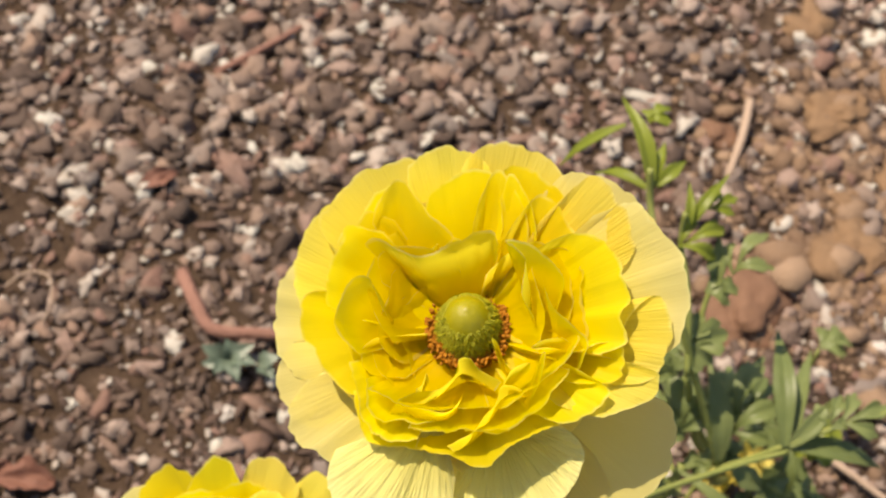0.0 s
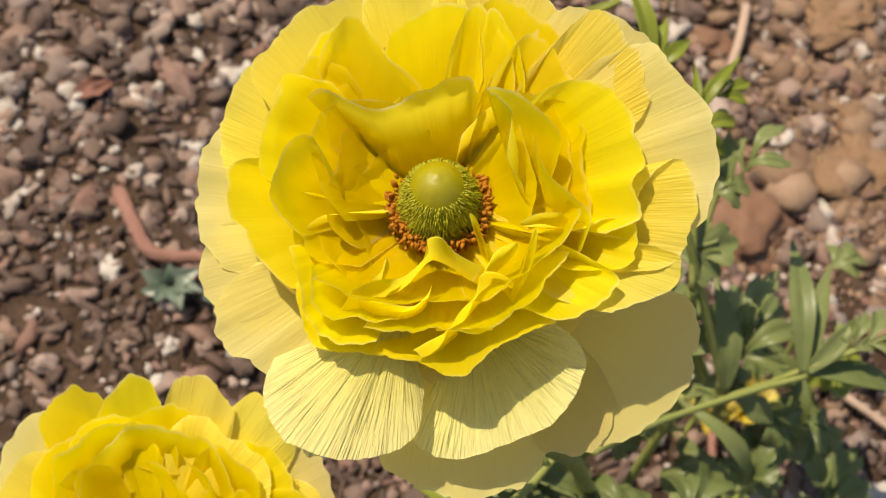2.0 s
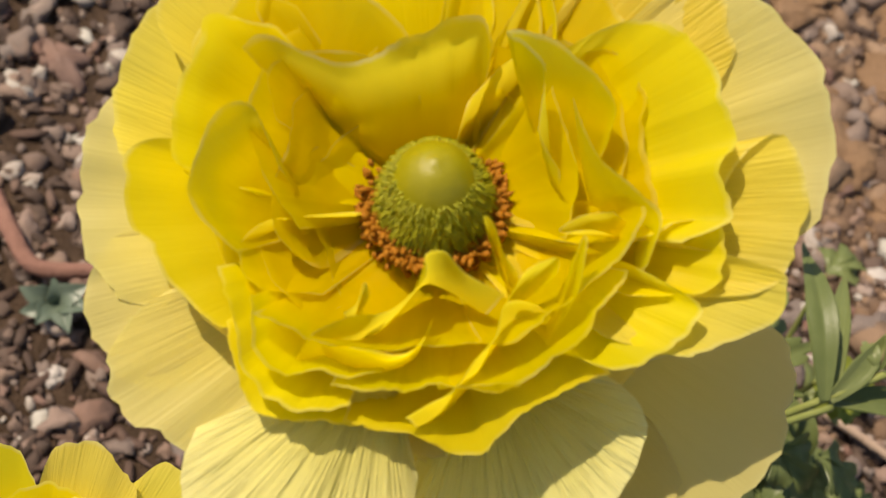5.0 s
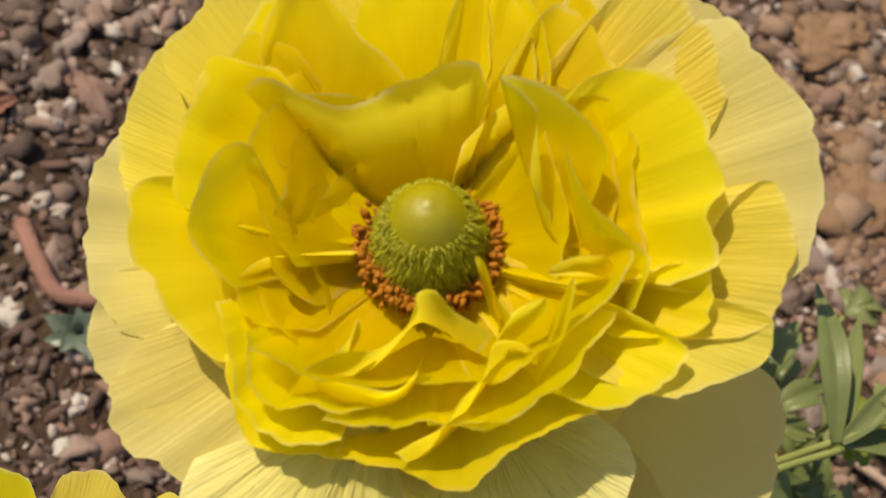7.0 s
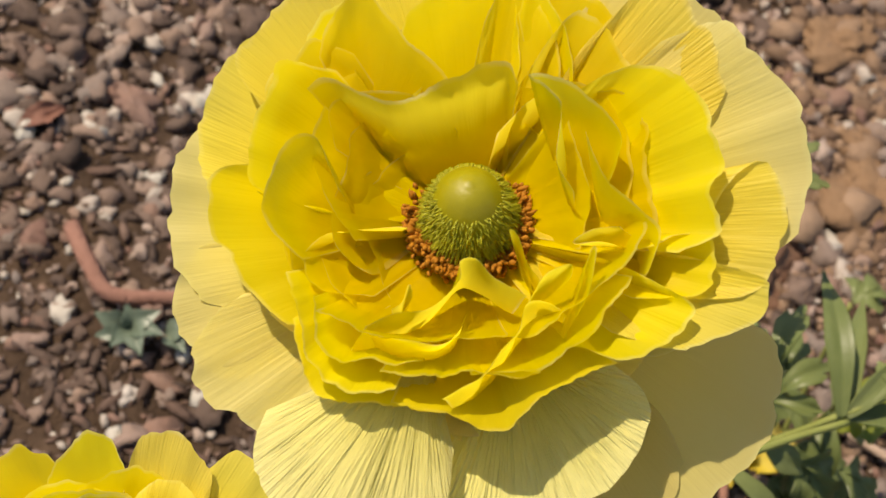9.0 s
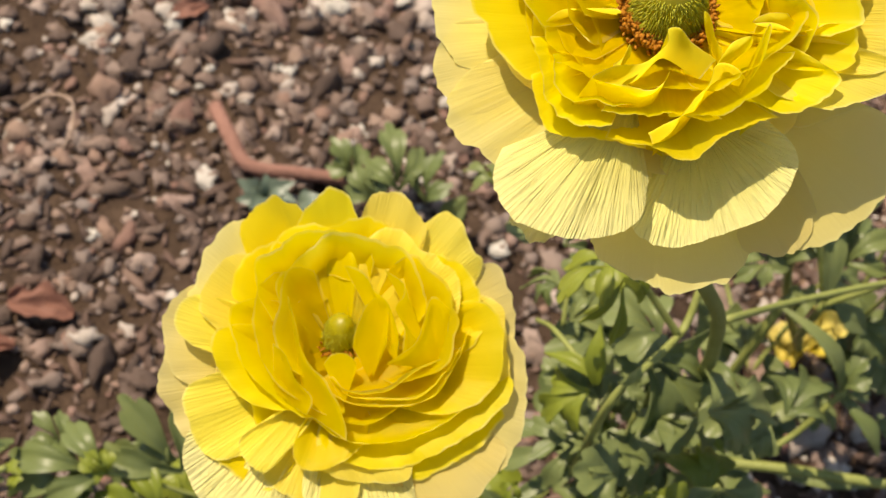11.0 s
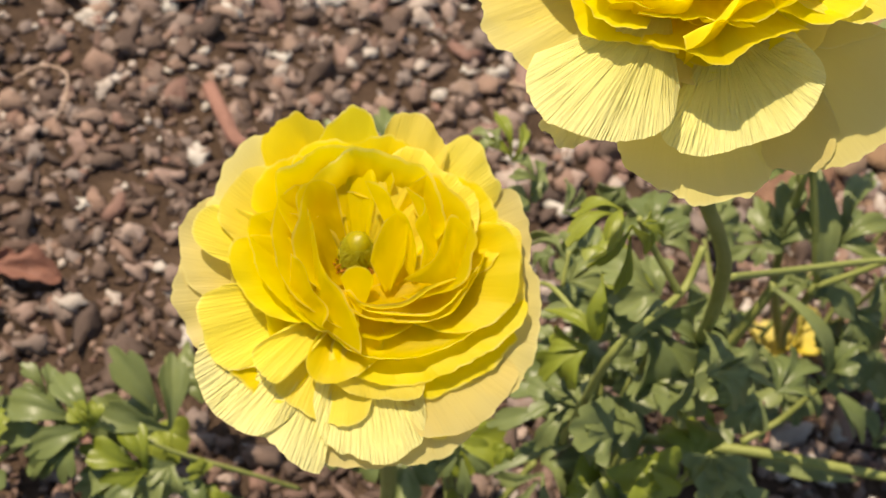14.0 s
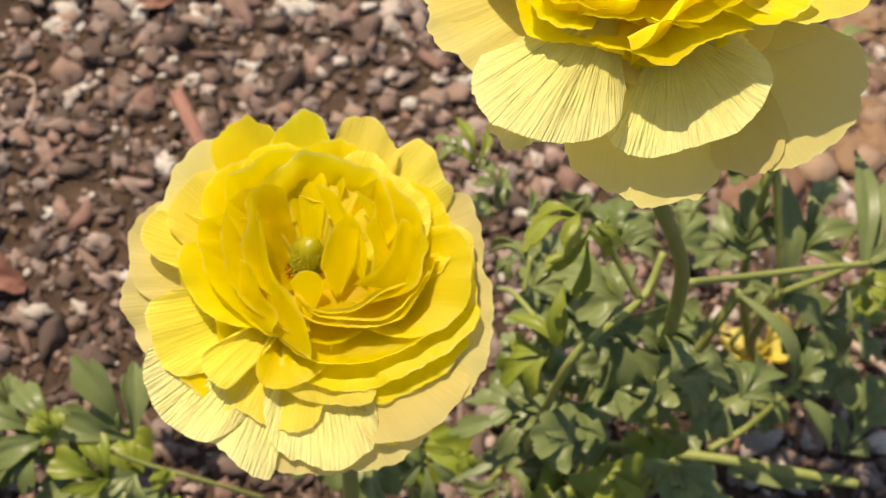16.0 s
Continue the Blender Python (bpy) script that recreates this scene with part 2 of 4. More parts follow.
def scatter(name, label, category, material, shapes, faces, places, seed):
    """One heap of loose bits: places gives x, y, three half axes and how deep it lies."""
    rng = np.random.default_rng(seed)
    nv = len(shapes[0])
    allv = np.empty((len(places) * nv, 3))
    for k, (x, y, a, b, c, lift) in enumerate(places):
        q = Euler((rng.normal(0, 0.35), rng.normal(0, 0.35), rng.uniform(0, 6.283))).to_matrix()
        p = (shapes[k % len(shapes)] * (a, b, c)) @ np.array(q).T
        allv[k * nv:(k + 1) * nv] = p + (x, y, ground_height(x, y) + lift)
    allf = (faces[None] + (np.arange(len(places)) * nv)[:, None, None]).reshape(-1, 3)
    me = bpy.data.meshes.new(name)
    me.vertices.add(len(allv))
    me.vertices.foreach_set("co", allv.ravel())
    me.loops.add(allf.size)
    me.loops.foreach_set("vertex_index", allf.ravel().astype(np.int32))
    me.polygons.add(len(allf))
    me.polygons.foreach_set("loop_start", np.arange(0, allf.size, 3, dtype=np.int32))
    me.polygons.foreach_set("loop_total", np.full(len(allf), 3, dtype=np.int32))
    me.polygons.foreach_set("use_smooth", np.ones(len(allf), dtype=bool))
    me.update(calc_edges=True)
    me.materials.append(material)
    tagged(new(name, me), label, category, kind="stuff")


def spots(rng, count):
    """Random places over the bed, dense in the middle and thinning out around it."""
    x = rng.uniform(-0.75, 0.65, 3 * count)
    y = rng.uniform(-0.50, 0.95, 3 * count)
    away = np.hypot((x + 0.06) / 0.46, (y - 0.2) / 0.42)
    keep = rng.uniform(size=x.size) < np.clip(1.9 - 1.1 * away, 0.0, 1.0) ** 1.3
    return x[keep], y[keep]


rng = np.random.default_rng(4)
shapes, tri = stone_shapes(18, 1.05, 1.0)
low_bm = bmesh.new()
bmesh.ops.create_icosphere(low_bm, subdivisions=1, radius=1.0)
low_base = np.array([v.co[:] for v in low_bm.verts])
low_tri = np.array([[v.index for v in f.verts] for f in low_bm.faces])
low_bm.free()
low_shapes = [low_base * np.array([1 + 0.5 * noise.noise(Vector(p) * 1.4 + Vector((7 * k, 2, 0))) for p in low_base])[:, None] for k in range(14)]

places = []
for x, y in zip(*spots(rng, 24000)):
    if rng.uniform() > 0.7 + 0.3 * smooth((y - 0.02) / 0.18):
        continue
    s = 0.0014 * rng.lognormal(0.0, 0.35)
    places.append((x, y, s * rng.uniform(0.9, 1.7), s, s * rng.uniform(0.5, 0.9), 0.3 * s))
scatter("fine_gravel", "fine brown and grey gravel lying on the soil", "gravel", GRAVEL, low_shapes, low_tri, places, 5)
places = []
for x, y in zip(*spots(rng, 21000)):
    left = max(0.0, min(1.0, 0.5 - 2.2 * (x - 0.35 * (y - 0.1))))
    if rng.uniform() > (0.35 + 0.65 * left) * (0.38 + 0.62 * smooth((y - 0.02) / 0.18)):
        continue
    s = min(0.0052, 0.0026 * rng.lognormal(0.0, 0.38))
    places.append((x, y, s * rng.uniform(0.95, 1.7), s, s * rng.uniform(0.5, 0.9), 0.35 * s))
scatter("gravel", "grey, tan and reddish pebbles scattered over the soil", "gravel", GRAVEL, shapes, tri, places, 6)
places = []
for k in range(3600):
    x, y = rng.normal(0.095, 0.04), rng.normal(0.31, 0.06)
    s = 0.0014 * rng.lognormal(0.0, 0.6)
    places.append((x, y, s * rng.uniform(0.9, 1.5), s, s * 0.6, 0.3 * s))
scatter("clay_crumbs", "ochre crumbs of dry clay soil", "soil", CLAY, low_shapes, low_tri, places, 7)
places = []
for x, y in zip(*spots(rng, 24000)):
    if rng.uniform() < 0.85 * smooth((y - 0.04) / 0.14):
        continue
    s = min(0.0026, 0.0014 * rng.lognormal(0.0, 0.4))
    places.append((x, y, s * rng.uniform(1.8, 3.6), s * 0.9, s * 0.5, 0.6 * s))
scatter("bark_mulch", "small dark reddish-brown chips of bark mulch", "mulch", MULCH, low_shapes, low_tri, places, 8)


# ---- flowers ----
class Head:
    """A flower head: its frame (unit u to the right, v up the face, d along its axis) and its parts."""

    def __init__(self, plant, base, centre, ex, ey, n, unit_len, reach=1.0, low=-34, floor=-14, fill=(0.22, 0.5, 0.75)):
        self.plant, self.k, self.reach, self.floor, self.fill = plant, unit_len, reach, floor, fill
        self.off = np.array(centre) - np.array(base)
        self.m = np.array([ex, ey, n])
        self.seed = 0
        bm = bmesh.new()
        bmesh.ops.create_uvsphere(bm, u_segments=24, v_segments=12, radius=1.0)
        for v in bm.verts:
            p = np.array(v.co[:]) * (36, 36, 24) + (0, 0, low)
            v.co = self.to(p)
        self.ob = part("flower_head", bm, SEPAL, plant)

    def to(self, p):
        return self.off + (np.asarray(p, float) * self.k) @ self.m

    def petal(self, u, v, d, w, mat, sag=10, cup=0.10, ruffle=10, curl=0, root=(0, 0), twist=0, belly=0.6, start=-14, full=3.0, lip=9, ni=26, nj=37):
        """One petal from the middle of the head to its tip at (u, v, d); w: half its width."""
        self.seed += 1
        sd = self.seed * 3.7 + self.k * 1e5
        if mat in (PETAL_OUTER, PETAL_RIBBED) and start == -14:
            start = -36
        if mat in (PETAL_INNER, PETAL_MID) and w > 60:
            far = 1 + 0.11 * wobble(sd, 8.8, 0.4)
            u, v, d = root[0] + (u - root[0]) * far, root[1] + (v - root[1]) * far, d + 16 * wobble(sd, 1.2, 9.3)
            twist += 26 * wobble(sd, 4.9, 3.1)
        way = unit((u - root[0], v - root[1], 0))
        b = np.array([root[0], root[1], start]) + way * 22
        t = np.array([u, v, d], float)
        c = b + (t - b) * belly
        c[2] = start + (d - start) * 0.35 - sag
        side0 = np.array([-way[1], way[0], 0])
        pts = np.empty((ni, nj, 3))
        uvs = np.empty((ni, nj, 2))
        bend = radians(twist + (5 if mat is PETAL_RIBBED else 20) * wobble(sd, 3.3, 1.7))
        skew = 0.10 * wobble(sd, 6.1, 2.2)
        notch = [(random.Random(self.seed * 7 + g).uniform(-0.9, 0.9), random.Random(self.seed * 5 + g).uniform(0.0, 0.05)) for g in range(2)]
        for j in range(nj):
            a = math.sin(math.pi * (j / (nj - 1) - 0.5))
            end = 0.62 + 0.41 * max(0.0, 1 - abs(a) ** full) ** (1 / 2.1)
            end *= 1 + 0.06 * wobble(a * 2.0, sd, 1.0) + 0.02 * wobble(a * 5, sd, 5.0) + 0.006 * wobble(a * 17, sd, 8.0)
            for at, deep in notch:
                end -= deep * math.exp(-((a - at) / 0.06) ** 2)
            for i in range(ni):
                s0 = 1 - (1 - i / (ni - 1)) ** 1.5
                s = s0 * end * self.reach
                hw = (0.22 + 0.78 * smooth(s0 / 0.85)) * w * (1 + 0.05 * wobble(s0 * 3, a, sd + 2))
                mid = (1 - s) ** 2 * b + 2 * s * (1 - s) * c + s * s * t
                tan = unit(2 * (1 - s) * (c - b) + 2 * s * (t - c))
                nor0 = unit(np.cross(tan, side0))
                side = side0 * math.cos(bend * s) + nor0 * math.sin(bend * s)
                nor = unit(np.cross(side, tan))
                if nor @ nor0 < 0:
                    nor = -nor
                grow = smooth(s0 * 1.15)
                up = cup * hw * a * a * grow
                low, rim = wobble(a * 1.2, s * 1.1, sd), wobble(a * 3.0, s * 1.4, sd + 9)
                up += ruffle * (1.5 * grow * low + 1.6 * s0 ** 3 * rim + 0.35 * s0 ** 6 * wobble(a * 7.5, s * 2, sd + 4))
                up += curl * max(0.0, (s0 - 0.62) / 0.38) ** 2
                up += lip * max(0.0, (s0 - 0.84) / 0.16) ** 1.4 * (0.5 + 1.8 * wobble(a * 1.6, sd, 12.0))
                pts[i, j] = mid + side * hw * (a + skew * s0) + nor * up
                uvs[i, j] = (0.5 + 0.5 * a, s0)
        pts = self.off + (pts * self.k) @ self.m
        faces = [(i * nj + j, i * nj + j + 1, (i + 1) * nj + j + 1, (i + 1) * nj + j) for i in range(ni - 1) for j in range(nj - 1)]
        return mesh_object("petal", pts.reshape(-1, 3).tolist(), faces, mat, self.ob, uvs=uvs.reshape(-1, 2))

    def blade(self, mat, rim, d, root=None, out=0.72, up=None, lip=5, ruffle=8, stand=0.0, pleat=0.0, wide=0.3, soft=True, tuck=12, ni=22, nj=45):
        """One petal that fans out from its root to a rim through a few points (u, v) of the head's face.
        d: how far the rim stands out of the face; out, up: how far out and how high its belly lies; lip: how far its edge flares;
        stand: where a petal that stands on edge meets the head, as a share of the rim's distance."""
        self.seed += 1
        sd = self.seed * 3.7 + self.k * 1e5
        if up is None:
            up = self.fill[0 if mat is PETAL_INNER else 1 if mat is PETAL_MID else 2]
        if root is None and soft and not stand:
            foot = unit(np.mean(rim, axis=0)) * 20
            ends = [foot + 0.80 * np.subtract(p, foot) + 30 * unit(np.subtract(p, q)) for p, q in ((rim[0], rim[1]), (rim[-1], rim[-2]))]
            rim = [ends[0], *rim, ends[1]]
        c = np.array([2 * np.subtract(rim[0], rim[1]) + rim[1]] + list(rim) + [2 * np.subtract(rim[-1], rim[-2]) + rim[-2]], float)
        line = []
        for i in range(1, len(c) - 2):
            p0, p1, p2, p3 = c[i - 1:i + 3]
            for t in np.linspace(0, 1, 12, endpoint=False):
                line.append(0.5 * (2 * p1 + (p2 - p0) * t + (2 * p0 - 5 * p1 + 4 * p2 - p3) * t * t + (3 * p1 - p0 - 3 * p2 + p3) * t ** 3))
        line = np.array(line + [c[-2]])
        run = np.concatenate([[0], np.cumsum(np.linalg.norm(np.diff(line, axis=0), axis=1))])
        long = run[-1]
        run /= long
        calm = np.array([line[max(0, i - 16):i + 17].mean(0) for i in range(len(line))])
        ds = np.atleast_1d(np.asarray(d, float))
        mid = line.mean(0)
        if root is None:
            deep = max(self.floor - 60, min(self.floor, ds.mean() - 40))
            root = (*(unit(mid) * 20), deep)
        root = np.array(root, float)
        pts, uvs = np.empty((ni, nj, 3)), np.empty((ni, nj, 2))
        for j in range(nj):
            a = j / (nj - 1)
            end = np.array([np.interp(a, run, line[:, 0]), np.interp(a, run, line[:, 1]), np.interp(a, np.linspace(0, 1, len(ds)), ds)])
            end[2] -= tuck * abs(2 * a - 1) ** 4
            b = root + np.array([*((end[:2] - mid) * wide * 0.35), 0])
            if stand:
                b = np.array([np.interp(a, run, calm[:, 0]) * stand, np.interp(a, run, calm[:, 1]) * stand, end[2] - 85])
            end[2] += ruffle * 0.8 * wobble(a * long / 55, sd, 1.5)
            end[:2] += (end[:2] - b[:2]) * (0.022 * wobble(a * long / 20, sd, 8.0) + 0.012 * wobble(a * long / 7, sd, 3.0))
            belly = b + (end - b) * (np.array([0.1, 0.1, 0.6]) if stand else np.array([out, out, up]))
            belly[2] -= 5
            flare = unit((*(end[:2] if stand else (end - b)[:2]), 0.0))
            edge = lip * (0.55 + 1.1 * wobble(a * long / 42, sd, 12.0))
            fold = pleat * (wobble(a * long / 13, sd, 6.0) + 0.6 * wobble(a * long / 6.5, sd, 2.0))
            for i in range(ni):
                s = 1 - (1 - i / (ni - 1)) ** 1.5
                p = (1 - s) ** 2 * b + 2 * s * (1 - s) * belly + s * s * end
                p[2] += ruffle * (1.1 * s * (1.25 - s) * 2 * wobble(a * 2.6, s * 1.8, sd) + 0.5 * s ** 4 * wobble(a * long / 24, s * 2, sd + 4))
                p[2] += fold * s * (1.15 - s)
                tip = max(0.0, (s - 0.88) / 0.12)
                p += (flare * 0.9 - np.array([0, 0, 0.25])) * edge * tip ** 1.6
                pts[i, j] = p
                uvs[i, j] = (a, s)
        pts = self.off + (pts * self.k) @ self.m
        faces = [(i * nj + j, i * nj + j + 1, (i + 1) * nj + j + 1, (i + 1) * nj + j) for i in range(ni - 1) for j in range(nj - 1)]
        return mesh_object("petal", pts.reshape(-1, 3).tolist(), faces, mat, self.ob, uvs=uvs.reshape(-1, 2))

    def whorl(self, count, radius, d, w, mat, centre=(0, 0), turn=0.0, spread=0.12, tilt=0.0, **kw):
        """A ring of petals, uneven in size and height. tilt: how much higher its back stands."""
        r = random.Random(int(radius * 7 + d))
        for i in range(count):
            ang = 2 * math.pi * (i + turn + r.uniform(-0.22, 0.22)) / count
            rad = radius * (1 + r.uniform(-spread, spread))
            self.petal(centre[0] + rad * math.cos(ang), centre[1] + rad * math.sin(ang), tilt * rad * math.sin(ang) + d * (1 + r.uniform(-0.2, 0.2)) + r.uniform(-4, 4), w * r.uniform(0.85, 1.15), mat, root=centre, **kw)

    def pistil(self, at, axis, radius, height, styles, ring, anthers):
        """The green dome with its curved styles, and the ring of stamens round it."""
        axis = unit(axis)
        e1 = unit(np.cross(axis, (0, 1, 0.3)))
        e2 = np.cross(axis, e1)
        fr = np.array([e1, e2, axis])
        r = random.Random(11)

        def dome(lat, lon, lift=1.0):
            rr = radius * math.cos(lat) ** 0.9 * lift
            return np.array([rr * math.cos(lon), rr * math.sin(lon), height * math.sin(lat) ** 1.05 * lift])

        bm = bmesh.new()
        rows = []
        for i in range(19):
            lat = math.pi / 2 * i / 18
            rows.append([bm.verts.new(self.to(at + dome(lat, 2 * math.pi * j / 40) @ fr)) for j in range(40)] if i < 18 else [bm.verts.new(self.to(at + np.array([0, 0, height * 1.03]) @ fr))])
        for i in range(17):
            for j in range(40):
                bm.faces.new((rows[i][j], rows[i][(j + 1) % 40], rows[i + 1][(j + 1) % 40], rows[i + 1][j]))
        for j in range(40):
            bm.faces.new((rows[17][j], rows[17][(j + 1) % 40], rows[18][0]))
        part("pistil", bm, PISTIL, self.ob, "yellow-green domed pistil")
        verts, faces = [], []
        for k in range(styles):
            f = (k + 0.5) / styles
            lat = 0.02 + 0.86 * f ** 1.1
            lon = k * 2.39996 + r.uniform(-0.12, 0.12)
            p0, out = dome(lat, lon, 0.98), unit(dome(lat, lon) * (1, 1, 0.6))
            long = (0.20 * (1 - f) + 0.10) * radius * r.uniform(0.8, 1.2)
            tang = unit(np.cross(out, (0, 0, 1)))
            uphill = unit(np.cross(tang, out))
            start = len(verts)
            for step, fat in ((0, 0.019), (0.5, 0.017), (0.9, 0.013), (1.2, 0.005)):
                cen = p0 + out * long * step * 0.6 - uphill * long * step * step * 0.45 + uphill * long * 0.3
                for g in range(4):
                    th = g * math.pi / 2
                    verts.append(self.to(at + (cen + (tang * math.cos(th) + uphill * math.sin(th)) * fat * radius) @ fr))
            for lv in range(3):
                for g in range(4):
                    a, b = start + lv * 4 + g, start + lv * 4 + (g + 1) % 4
                    faces.append((a, b, b + 4, a + 4))
        tagged(mesh_object("style_fringe", [tuple(v) for v in verts], faces, STYLE, self.ob, "fine pale green curved styles"), kind="stuff")
        verts, faces = [], []
        bm = bmesh.new()
        bmesh.ops.create_icosphere(bm, subdivisions=1, radius=1.0)
        ball = np.array([v.co[:] for v in bm.verts])
        bf = [[v.index for v in f.verts] for f in bm.faces]
        bm.free()
        for k in range(anthers):
            lon = k * 2.39996
            rr = ring * r.uniform(0.84, 1.16)
            cen = np.array([rr * math.cos(lon), rr * math.sin(lon), r.uniform(-0.10, 0.38) * radius])
            rot = np.array(Euler((r.uniform(-0.6, 0.6), r.uniform(0.2, 1.2), lon)).to_matrix())
            start = len(verts)
            for p in ball:
                q = rot @ (p * (0.07, 0.06, 0.16)) * radius * (1 + 0.15 * math.sin(9 * p[2] + k))
                verts.append(self.to(at + (cen + q) @ fr))
            faces += [tuple(start + i for i in f) for f in bf]
            foot = np.array([0.75 * radius * math.cos(lon), 0.75 * radius * math.sin(lon), -0.15 * radius])
            tang = np.array([-math.sin(lon), math.cos(lon), 0]) * 0.02 * radius
            start = len(verts)
            for c in (foot, cen):
                for off in (tang, -tang, np.array([0, 0, 0.02 * radius])):
                    verts.append(self.to(at + (c + off) @ fr))
            for g in range(3):
                a, b = start + g, start + (g + 1) % 3
                faces.append((a, b, b + 3, a + 3))
        tagged(mesh_object("stamen_ring", [tuple(v) for v in verts], faces, ANTHER, self.ob, "ring of orange-brown stamens"), kind="stuff")


def plant_at(x, y, label):
    e = new("ranunculus_plant")
    e.location = (x, y, ground_height(x, y))
    return tagged(e, label, "flowering plant", "ranunculus plants in the bed")


def stem(plant, points, r0, r1):
    """A tapered stem through points, in millimetres of the world."""
    base = plant.location
    pts = [Vector(p) / 1000 - base for p in points]
    pts = [2 * pts[0] - pts[1]] + pts + [2 * pts[-1] - pts[-2]]
    line = []
    for i in range(1, len(pts) - 2):
        p0, p1, p2, p3 = pts[i - 1:i + 3]
        for s in range(8):
            t = s / 8
            line.append(0.5 * (2 * p1 + (p2 - p0) * t + (2 * p0 - 5 * p1 + 4 * p2 - p3) * t * t + (3 * p1 - p0 - 3 * p2 + p3) * t ** 3))
    line.append(pts[-2])
    verts, faces, sides = [], [], 10
    up = Vector((0.3, 0.9, 0.2))
    for i, p in enumerate(line):
        tan = (line[min(i + 1, len(line) - 1)] - line[max(i - 1, 0)]).normalized()
        e1 = tan.cross(up).normalized()
        e2 = tan.cross(e1)
        f = i / (len(line) - 1)
        r = (r0 + (r1 - r0) * f) / 1000 * (1 + 0.08 * noise.noise((f * 6, r0, points[0][0])))
        for g in range(sides):
            a = 2 * math.pi * g / sides
            verts.append(p + (e1 * math.cos(a) + e2 * math.sin(a)) * r)
    for i in range(len(line) - 1):
        for g in range(sides):
            a, b = i * sides + g, i * sides + (g + 1) % sides
            faces.append((a, b, b + sides, a + sides))
    faces += [tuple(range(sides))[::-1], tuple(range(len(verts) - sides, len(verts)))]
    return mesh_object("stem", [tuple(v) for v in verts], faces, STEM, plant)


LEAF_COUNT = [0]


def leaf(plant, foot, tip, w, kind, mat):
    """A leaf blade from foot to tip, in millimetres: a lance, a wedge with three lobes, or a deeply split one."""
    LEAF_COUNT[0] += 1
    sd = LEAF_COUNT[0] * 2.3
    base = np.array(plant.location)
    b, t = np.array(foot) / 1000 - base, np.array(tip) / 1000 - base
    w = w / 1000
    length = np.linalg.norm(t - b)
    tan = unit(t - b)
    r = random.Random(LEAF_COUNT[0])
    lean = np.array([r.uniform(-0.5, 0.5), r.uniform(-0.7, 0.1), 1.0])
    side = unit(np.cross(tan, lean))
    nor = np.cross(side, tan)
    arch = length * r.uniform(0.06, 0.2)
    fold = r.uniform(0.15, 0.5)
    if kind == "lance":
        lobes = [(0.0, 0.0, 1.0, 1.0, 0.03)]
    else:
        w *= 1.3
        swing = (0.8 if kind == "split" else 0.7) * r.uniform(0.85, 1.15)
        slim = 0.46 if kind == "split" else 0.62
        lobes = [(0.0, 0.22, 0.78, slim, 0.13), (swing, 0.10, 0.66 * r.uniform(0.85, 1.1), slim * 0.9, 0.13), (-swing, 0.10, 0.66 * r.uniform(0.85, 1.1), slim * 0.9, 0.13)]
    verts, faces, uvs = [], [], []
    ni, nj = (17, 15) if kind == "lance" else (13, 15)
    for ang, foot_at, reach, share, jag in lobes:
        way = tan * math.cos(ang) + side * math.sin(ang)
        across = side * math.cos(ang) - tan * math.sin(ang)
        root = b + (t - b) * foot_at
        pts, uv = np.empty((ni, nj, 3)), np.empty((ni, nj, 2))
        lift = 0.10 * length * wobble(ang * 3, sd, 2.0) * (ang != 0)
        for i in range(ni):
            s0 = i / (ni - 1)
            for j in range(nj):
                a = 2 * j / (nj - 1) - 1
                # two notches leave three blunt teeth at a lobe's end
                end = 1 - 0.55 * abs(a) ** 1.6 if kind == "lance" else 1 - 0.26 * a * a - jag * math.exp(-((abs(a) - 0.45) / 0.13) ** 2)
                s = s0 * end * (1 + 0.05 * wobble(a * 2, sd, ang))
                if kind == "lance":
                    hw = w * (0.10 + 0.9 * math.sin(math.pi * min(1, 0.08 + 0.62 * s ** 0.9)) ** 1.1) * (1 - 0.35 * s ** 3)
                else:
                    hw = w * share * (0.20 + 0.95 * smooth(s * 1.25) ** 1.2) * (1 - 0.12 * s)
                mid = root + way * length * reach * s + nor * (arch * math.sin(math.pi * min(1.0, s * 1.05)) - arch * 0.7 * s * s + lift * s)
                up = fold * hw * abs(a) ** 1.3 + 0.22 * w * wobble(a * 1.7, s * 2.2 + ang, sd) * s
                pts[i, j] = mid + across * hw * a + nor * up
                uv[i, j] = (0.5 + 0.5 * a, s0)
        v, f, ids = sheet((pts, grid_normals(pts)), 0.0003)
        faces += [tuple(k + len(verts) for k in q) for q in f]
        verts += v.tolist()
        uvs.append(uv.reshape(-1, 2)[ids])
    return mesh_object("leaf", verts, faces, mat, plant, uvs=np.vstack(uvs))


# the taller flower, wide open
MAIN = (0.0010, 0.0047, 0.2579)
main_plant = plant_at(0.062, 0.072, "ranunculus with a wide open bright yellow flower on a green stem")
A = Head(main_plant, main_plant.location, MAIN, (0.9154, 0.3930, 0.0868), (-0.3823, 0.7819, 0.4924), (0.1256, -0.4840, 0.8660), 0.0001116, 0.965)
OUT, PALE, MID, INN, RIB = PETAL_OUTER, PETAL_PALE, PETAL_MID, PETAL_INNER, PETAL_RIBBED
stem(main_plant, [(0.0, 5.0, 252.0), (6.0, 8.0, 234.0), (21.1, 2.9, 205.0), (29.1, 11.5, 185.0), (34.9, 21.3, 165.0), (39.1, 32.7, 135.0), (43.1, 49.7, 95.0), (62.0, 72.0, -4.0)], 1.6, 1.9)
